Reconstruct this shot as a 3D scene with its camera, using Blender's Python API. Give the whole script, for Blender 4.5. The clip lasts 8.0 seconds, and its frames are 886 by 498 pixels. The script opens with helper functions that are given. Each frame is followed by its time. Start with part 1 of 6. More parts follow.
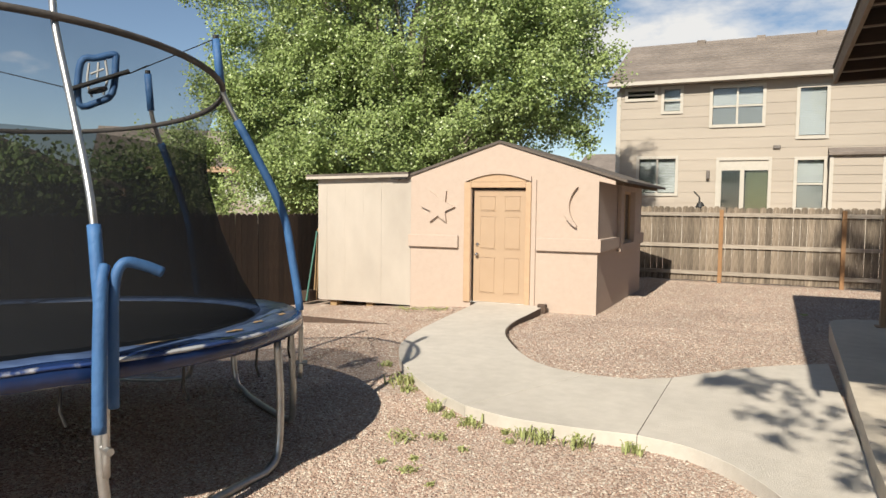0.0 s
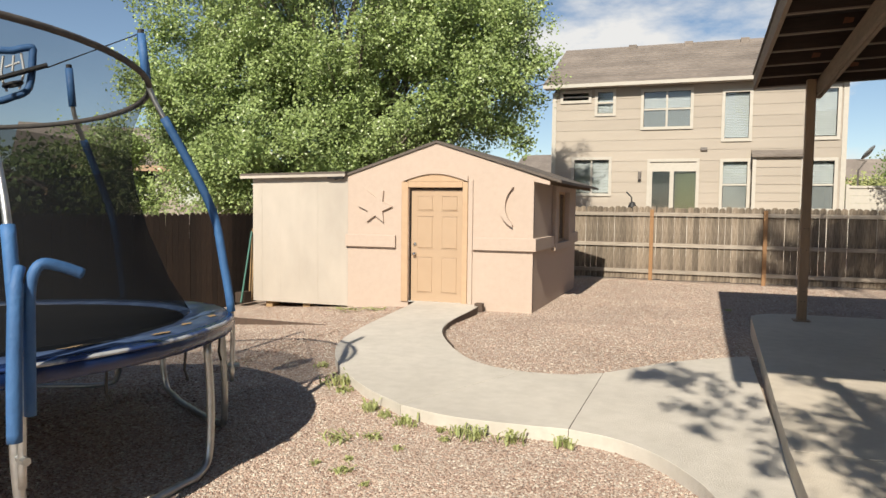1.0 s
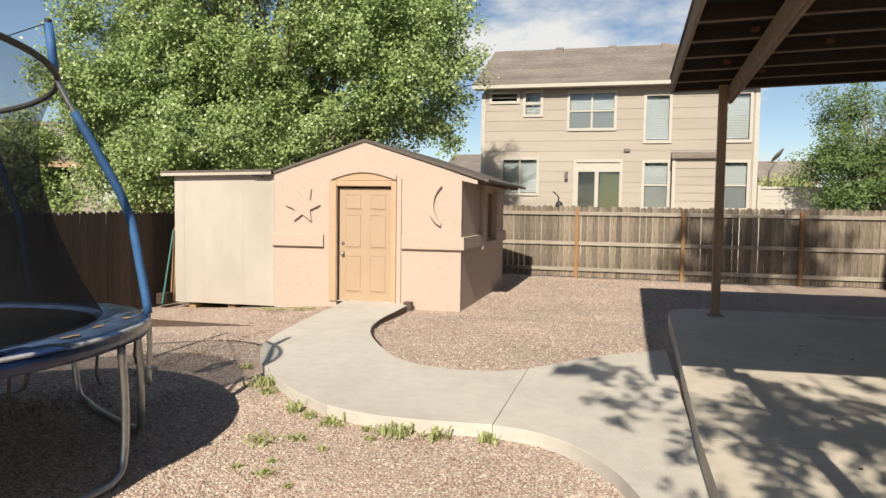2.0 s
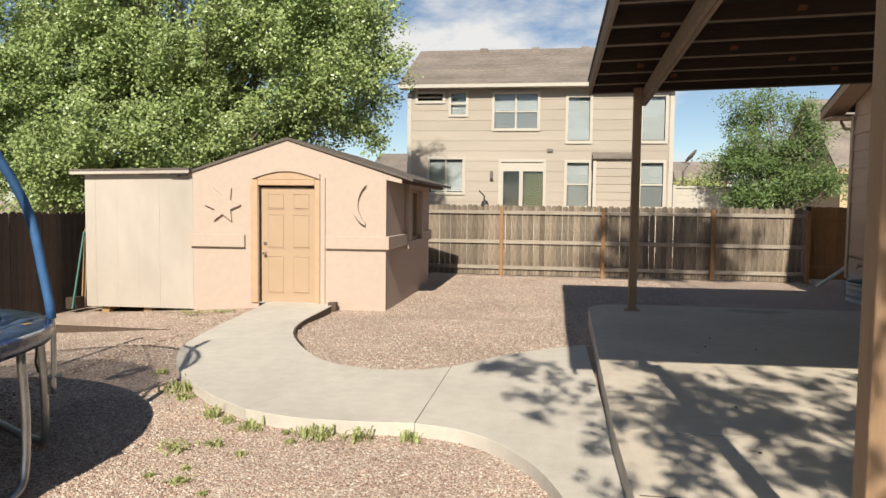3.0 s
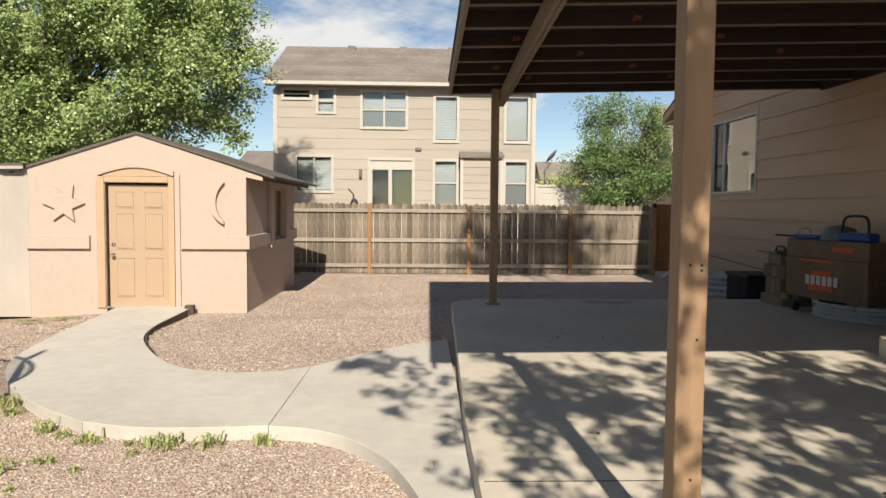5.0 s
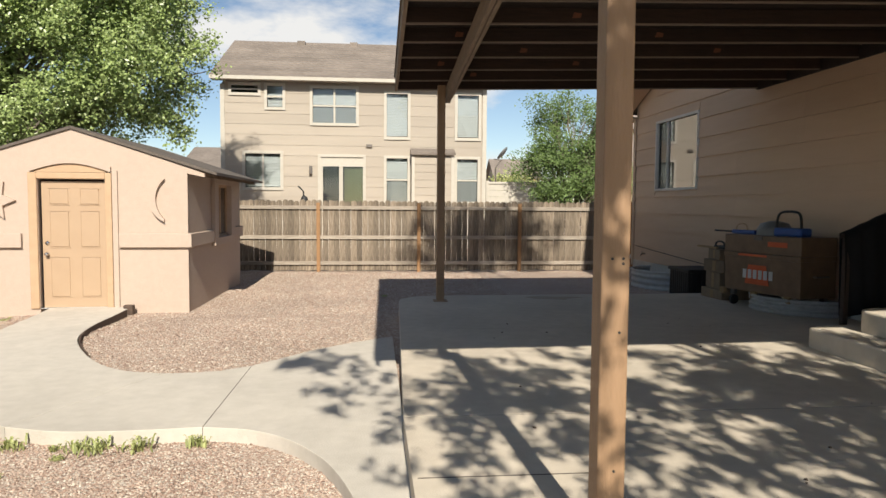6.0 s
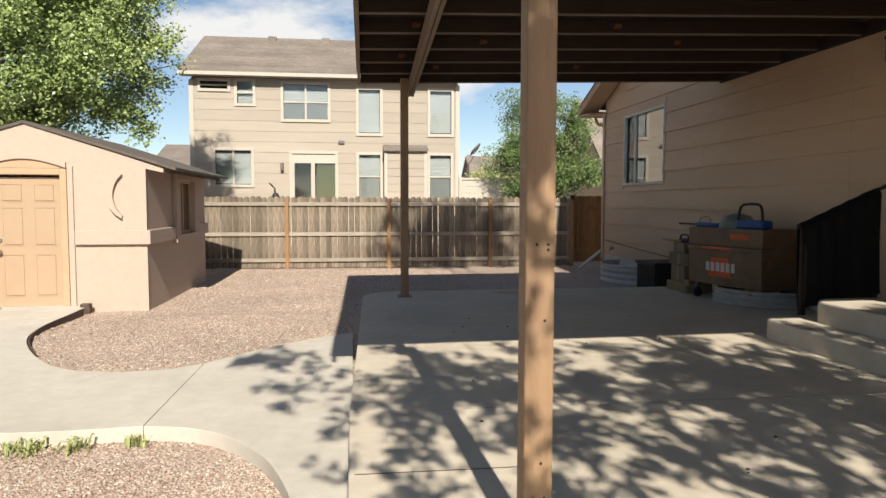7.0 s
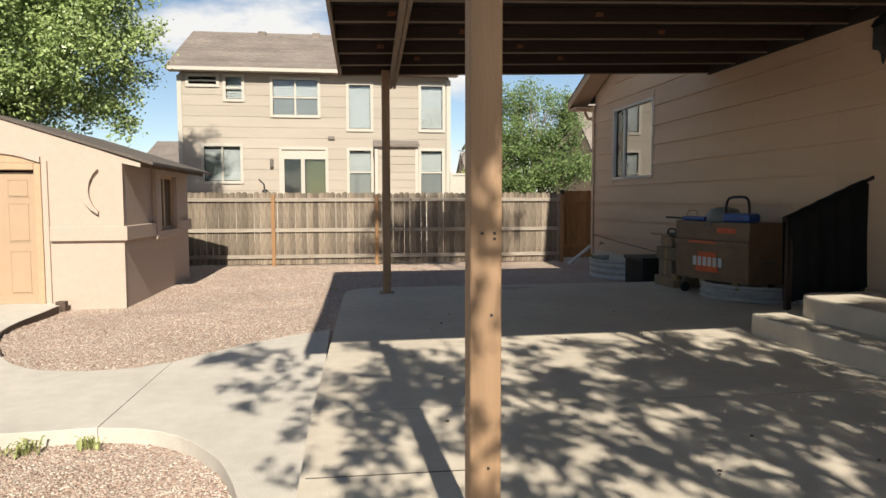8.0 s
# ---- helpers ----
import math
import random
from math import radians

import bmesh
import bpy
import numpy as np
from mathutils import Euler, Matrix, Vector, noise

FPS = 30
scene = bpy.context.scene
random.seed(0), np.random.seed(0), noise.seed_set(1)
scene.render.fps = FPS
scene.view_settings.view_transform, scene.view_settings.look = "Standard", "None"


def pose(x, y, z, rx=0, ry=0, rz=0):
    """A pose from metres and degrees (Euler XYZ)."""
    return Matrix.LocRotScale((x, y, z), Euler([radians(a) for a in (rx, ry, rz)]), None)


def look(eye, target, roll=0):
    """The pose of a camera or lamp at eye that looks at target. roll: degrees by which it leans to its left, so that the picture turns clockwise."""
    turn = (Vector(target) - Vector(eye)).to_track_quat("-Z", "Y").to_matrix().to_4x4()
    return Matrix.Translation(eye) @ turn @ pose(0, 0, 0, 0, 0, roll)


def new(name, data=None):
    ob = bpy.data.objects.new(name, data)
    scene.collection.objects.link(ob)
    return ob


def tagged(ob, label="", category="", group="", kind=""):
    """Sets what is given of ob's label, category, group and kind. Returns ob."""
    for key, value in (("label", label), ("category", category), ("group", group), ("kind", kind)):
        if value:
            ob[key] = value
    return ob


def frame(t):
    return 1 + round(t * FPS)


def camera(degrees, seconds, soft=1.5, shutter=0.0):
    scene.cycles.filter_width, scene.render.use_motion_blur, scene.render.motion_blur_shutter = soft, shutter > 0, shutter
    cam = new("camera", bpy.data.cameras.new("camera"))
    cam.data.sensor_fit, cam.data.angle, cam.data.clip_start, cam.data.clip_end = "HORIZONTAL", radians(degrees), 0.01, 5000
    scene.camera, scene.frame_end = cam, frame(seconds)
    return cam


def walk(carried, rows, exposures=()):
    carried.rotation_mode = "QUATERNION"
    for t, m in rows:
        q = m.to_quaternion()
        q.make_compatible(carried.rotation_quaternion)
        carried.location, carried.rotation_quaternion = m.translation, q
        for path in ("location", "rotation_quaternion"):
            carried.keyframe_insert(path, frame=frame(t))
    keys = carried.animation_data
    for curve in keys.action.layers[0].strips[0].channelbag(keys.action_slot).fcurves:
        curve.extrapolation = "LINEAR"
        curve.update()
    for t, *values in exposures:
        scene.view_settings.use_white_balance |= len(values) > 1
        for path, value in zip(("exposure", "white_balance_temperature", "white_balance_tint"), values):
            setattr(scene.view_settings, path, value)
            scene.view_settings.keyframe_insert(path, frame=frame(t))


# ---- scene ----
cam = camera(65.3, 8.0)
PATH = [
    (0, (0.471, -0.065, 1.754), (-0.373, 1.744, 1.631), 0.7),
    (0.5, (0.493, -0.065, 1.75), (-0.271, 1.78, 1.629), 0.7),
    (1, (0.517, -0.066, 1.751), (-0.167, 1.81, 1.63), 0.7),
    (1.5, (0.545, -0.067, 1.751), (-0.048, 1.839, 1.63), 0.8),
    (3, (0.636, -0.062, 1.752), (0.342, 1.913, 1.631), 0.7),
    (3.5, (0.675, -0.057, 1.747), (0.481, 1.93, 1.628), 0.6),
    (4, (0.71, -0.063, 1.746), (0.61, 1.931, 1.626), 0.6),
    (4.5, (0.747, -0.059, 1.744), (0.735, 1.937, 1.624), 0.6),
    (5, (0.79, -0.063, 1.739), (0.858, 1.933, 1.618), 0.5),
    (6.5, (1.019, -0.013, 1.709), (1.257, 1.968, 1.578), 0.3),
    (7, (1.154, 0.026, 1.68), (1.411, 2.005, 1.546), 0.1),
    (7.5, (1.277, 0.078, 1.664), (1.54, 2.056, 1.526), -0.0),
    (8, (1.385, 0.182, 1.641), (1.651, 2.159, 1.498), -0.1),
]
EXPOSURES = [(0, 0.50, 6850, 8), (3, 0.48, 6850, 8), (5, 0.50, 6850, 8), (6.5, 0.58, 6850, 8), (8, 0.63, 6850, 8)]
walk(cam, [(t, look(eye, target, roll)) for t, eye, target, roll in PATH], EXPOSURES)

# ---- world, sun ----
TRAVEL = Vector((-0.032, 0.8, -0.6))
world = bpy.data.worlds.new("world")
scene.world = world
world.use_nodes = True
wn, wl = world.node_tree.nodes, world.node_tree.links
wn.clear()
sky = wn.new("ShaderNodeTexSky")
sky.sky_type, sky.sun_disc = "NISHITA", False
sky.sun_elevation, sky.sun_rotation = radians(36.9), radians(180)
sky.altitude = 1800
sky.dust_density, sky.ozone_density = 1.2, 1.1
coord = wn.new("ShaderNodeTexCoord")
stretch = wn.new("ShaderNodeMapping")
stretch.inputs["Scale"].default_value = (3.2, 3.2, 8.0)
stretch.inputs["Location"].default_value = (0.35, 0.1, 0.4)
cloud = wn.new("ShaderNodeTexNoise")
cloud.inputs["Scale"].default_value, cloud.inputs["Detail"].default_value, cloud.inputs["Roughness"].default_value = 1.3, 9, 0.58
ramp = wn.new("ShaderNodeValToRGB")
ramp.color_ramp.elements[0].position, ramp.color_ramp.elements[1].position = 0.56, 0.72
white = wn.new("ShaderNodeMixRGB")
white.inputs[2].default_value = (7.5, 7.6, 7.9, 1)
back = wn.new("ShaderNodeBackground")
back.inputs["Strength"].default_value = 0.078
out = wn.new("ShaderNodeOutputWorld")
wl.new(coord.outputs["Generated"], stretch.inputs[0])
wl.new(stretch.outputs[0], cloud.inputs["Vector"])
near = wn.new("ShaderNodeVectorMath")
near.operation = "DISTANCE"
near.inputs[1].default_value = (-0.05, 0.95, 0.30)
bank = wn.new("ShaderNodeMapRange")
bank.inputs[1].default_value, bank.inputs[2].default_value, bank.inputs[3].default_value, bank.inputs[4].default_value = 0.0, 0.45, 0.21, -0.05
total = wn.new("ShaderNodeMath")
wl.new(coord.outputs["Generated"], near.inputs[0])
wl.new(near.outputs["Value"], bank.inputs[0])
wl.new(bank.outputs[0], total.inputs[0])
wl.new(cloud.outputs["Fac"], total.inputs[1])
wl.new(total.outputs[0], ramp.inputs[0])
wl.new(ramp.outputs[0], white.inputs[0])
wl.new(sky.outputs[0], white.inputs[1])
wl.new(white.outputs[0], back.inputs[0])
wl.new(back.outputs[0], out.inputs[0])
sun = new("sun", bpy.data.lights.new("sun", "SUN"))
sun.data.energy, sun.data.angle, sun.data.color = 5.0, radians(0.55), (1.0, 0.94, 0.85)
sun.matrix_world = look((0, 0, 40), Vector((0, 0, 40)) + TRAVEL)


# ---- materials ----
def material(name, color, color2=None, rough=0.8, scale=8.0, detail=6, bump=0.0, bump_scale=60.0, metal=0.0, stretch=(1, 1, 1), by_object=0.0, by_island=0.0, spec=0.5, coarse=0.0, trans=0.0, lo=0.3, hi=0.72, spread=1.0):
    """Two colours mixed by a fine and a broad noise, with relief; by_object and by_island vary the brightness piece by piece."""
    m = bpy.data.materials.new(name)
    m.use_nodes = True
    n, l = m.node_tree.nodes, m.node_tree.links
    b = n["Principled BSDF"]
    b.inputs["Roughness"].default_value, b.inputs["Metallic"].default_value = rough, metal
    b.inputs["Specular IOR Level"].default_value = spec
    tc = n.new("ShaderNodeTexCoord")
    mp = n.new("ShaderNodeMapping")
    mp.inputs["Scale"].default_value = stretch
    l.new(tc.outputs["Object"], mp.inputs[0])
    no = n.new("ShaderNodeTexNoise")
    no.inputs["Scale"].default_value, no.inputs["Detail"].default_value, no.inputs["Roughness"].default_value = scale, detail, 0.62
    l.new(mp.outputs[0], no.inputs["Vector"])
    rp = n.new("ShaderNodeValToRGB")
    c2 = color2 or tuple(c * 0.82 for c in color)
    rp.color_ramp.elements[0].position, rp.color_ramp.elements[1].position = lo, hi
    rp.color_ramp.elements[0].color, rp.color_ramp.elements[1].color = (*c2, 1), (*color, 1)
    l.new(no.outputs["Fac"], rp.inputs[0])
    result = rp.outputs[0]
    if coarse:
        big = n.new("ShaderNodeTexNoise")
        big.inputs["Scale"].default_value, big.inputs["Detail"].default_value = coarse, 5
        l.new(mp.outputs[0], big.inputs["Vector"])
        mr = n.new("ShaderNodeMapRange")
        mr.inputs[1].default_value, mr.inputs[2].default_value, mr.inputs[3].default_value, mr.inputs[4].default_value = 0.3, 0.7, 1 - 0.22 * spread, 1 + 0.12 * spread
        l.new(big.outputs["Fac"], mr.inputs[0])
        mu = n.new("ShaderNodeVectorMath")
        mu.operation = "SCALE"
        l.new(result, mu.inputs[0])
        l.new(mr.outputs[0], mu.inputs["Scale"])
        result = mu.outputs[0]
    for amount, node, socket in ((by_object, "ShaderNodeObjectInfo", "Random"), (by_island, "ShaderNodeNewGeometry", "Random Per Island")):
        if amount:
            info = n.new(node)
            mr = n.new("ShaderNodeMapRange")
            mr.inputs[3].default_value, mr.inputs[4].default_value = 1 - amount, 1 + amount
            l.new(info.outputs[socket], mr.inputs[0])
            mu = n.new("ShaderNodeVectorMath")
            mu.operation = "SCALE"
            l.new(result, mu.inputs[0])
            l.new(mr.outputs[0], mu.inputs["Scale"])
            result = mu.outputs[0]
    l.new(result, b.inputs["Base Color"])
    if bump:
        fine = n.new("ShaderNodeTexNoise")
        fine.inputs["Scale"].default_value, fine.inputs["Detail"].default_value = bump_scale, 5
        l.new(mp.outputs[0], fine.inputs["Vector"])
        bp = n.new("ShaderNodeBump")
        bp.inputs["Strength"].default_value, bp.inputs["Distance"].default_value = bump, 0.02
        l.new(fine.outputs["Fac"], bp.inputs["Height"])
        l.new(bp.outputs[0], b.inputs["Normal"])
    if trans:
        tl = n.new("ShaderNodeBsdfTranslucent")
        l.new(result, tl.inputs[0])
        mx = n.new("ShaderNodeMixShader")
        mx.inputs[0].default_value = trans
        l.new(b.outputs[0], mx.inputs[1])
        l.new(tl.outputs[0], mx.inputs[2])
        l.new(mx.outputs[0], n["Material Output"].inputs[0])
    return m


def glass_material(name, tint, see=0.5):
    """A window pane: part clear, part glossy."""
    m = bpy.data.materials.new(name)
    m.use_nodes = True
    n, l = m.node_tree.nodes, m.node_tree.links
    n.clear()
    clear, gloss, mx, fr, o = (n.new("ShaderNode" + k) for k in ("BsdfTransparent", "BsdfGlossy", "MixShader", "Fresnel", "OutputMaterial"))
    clear.inputs[0].default_value = (*tint, 1)
    gloss.inputs["Roughness"].default_value = 0.02
    fr.inputs[0].default_value = 1.5
    ad = n.new("ShaderNodeMath")
    ad.operation, ad.use_clamp = "ADD", True
    ad.inputs[1].default_value = see
    l.new(fr.outputs[0], ad.inputs[0])
    l.new(ad.outputs[0], mx.inputs[0])
    l.new(clear.outputs[0], mx.inputs[1])
    l.new(gloss.outputs[0], mx.inputs[2])
    l.new(mx.outputs[0], o.inputs[0])
    return m


def net_material(name, color, cover):
    """A fine mesh: threads cover part of it."""
    m = bpy.data.materials.new(name)
    m.use_nodes = True
    n, l = m.node_tree.nodes, m.node_tree.links
    b = n["Principled BSDF"]
    b.inputs["Base Color"].default_value, b.inputs["Roughness"].default_value = (*color, 1), 0.9
    b.inputs["Specular IOR Level"].default_value = 0.1
    tr, mx = n.new("ShaderNodeBsdfTransparent"), n.new("ShaderNodeMixShader")
    tc, no, mr = n.new("ShaderNodeTexCoord"), n.new("ShaderNodeTexNoise"), n.new("ShaderNodeMapRange")
    no.inputs["Scale"].default_value = 1.6
    mr.inputs[3].default_value, mr.inputs[4].default_value = cover - 0.1, cover + 0.1
    l.new(tc.outputs["Object"], no.inputs["Vector"])
    l.new(no.outputs["Fac"], mr.inputs[0])
    l.new(mr.outputs[0], mx.inputs[0])
    l.new(tr.outputs[0], mx.inputs[1])
    l.new(b.outputs[0], mx.inputs[2])
    l.new(mx.outputs[0], n["Material Output"].inputs[0])
    return m


def pebble_material(name, cells):
    """Pink, tan, grey and pale crushed stones: one colour for each loose stone, or for each cell of a bedded sheet."""
    m = bpy.data.materials.new(name)
    m.use_nodes = True
    n, l = m.node_tree.nodes, m.node_tree.links
    b = n["Principled BSDF"]
    b.inputs["Roughness"].default_value, b.inputs["Specular IOR Level"].default_value = 0.85, 0.3
    tc = n.new("ShaderNodeTexCoord")
    rp = n.new("ShaderNodeValToRGB")
    rp.color_ramp.interpolation = "LINEAR"
    tones = ((0.0, (0.194, 0.13, 0.1)), (0.22, (0.329, 0.226, 0.177)), (0.42, (0.415, 0.303, 0.241)), (0.58, (0.358, 0.308, 0.262)), (0.74, (0.483, 0.356, 0.281)), (0.9, (0.504, 0.443, 0.371)), (1.0, (0.638, 0.578, 0.489)))
    ramp_el = rp.color_ramp.elements
    ramp_el[0].position, ramp_el[0].color = tones[0][0], (*tones[0][1], 1)
    ramp_el[1].position, ramp_el[1].color = tones[-1][0], (*tones[-1][1], 1)
    for pos, col in tones[1:-1]:
        ramp_el.new(pos).color = (*col, 1)
    if cells:
        vo = n.new("ShaderNodeTexVoronoi")
        vo.inputs["Scale"].default_value = cells
        l.new(tc.outputs["Object"], vo.inputs["Vector"])
        sp = n.new("ShaderNodeSeparateColor")
        l.new(vo.outputs["Color"], sp.inputs[0])
        l.new(sp.outputs[0], rp.inputs[0])
        bp = n.new("ShaderNodeBump")
        bp.inputs["Strength"].default_value, bp.inputs["Distance"].default_value = 0.7, 0.012
        bp.invert = True
        l.new(vo.outputs["Distance"], bp.inputs["Height"])
        l.new(bp.outputs[0], b.inputs["Normal"])
    else:
        geo = n.new("ShaderNodeNewGeometry")
        l.new(geo.outputs["Random Per Island"], rp.inputs[0])
    big = n.new("ShaderNodeTexNoise")
    big.inputs["Scale"].default_value, big.inputs["Detail"].default_value = 0.7, 6
    l.new(tc.outputs["Object"], big.inputs["Vector"])
    mr = n.new("ShaderNodeMapRange")
    mr.inputs[1].default_value, mr.inputs[2].default_value, mr.inputs[3].default_value, mr.inputs[4].default_value = 0.3, 0.7, 0.90, 1.12
    l.new(big.outputs["Fac"], mr.inputs[0])
    mu = n.new("ShaderNodeVectorMath")
    mu.operation = "SCALE"
    l.new(rp.outputs[0], mu.inputs[0])
    l.new(mr.outputs[0], mu.inputs["Scale"])
    l.new(mu.outputs[0], b.inputs["Base Color"])
    return m


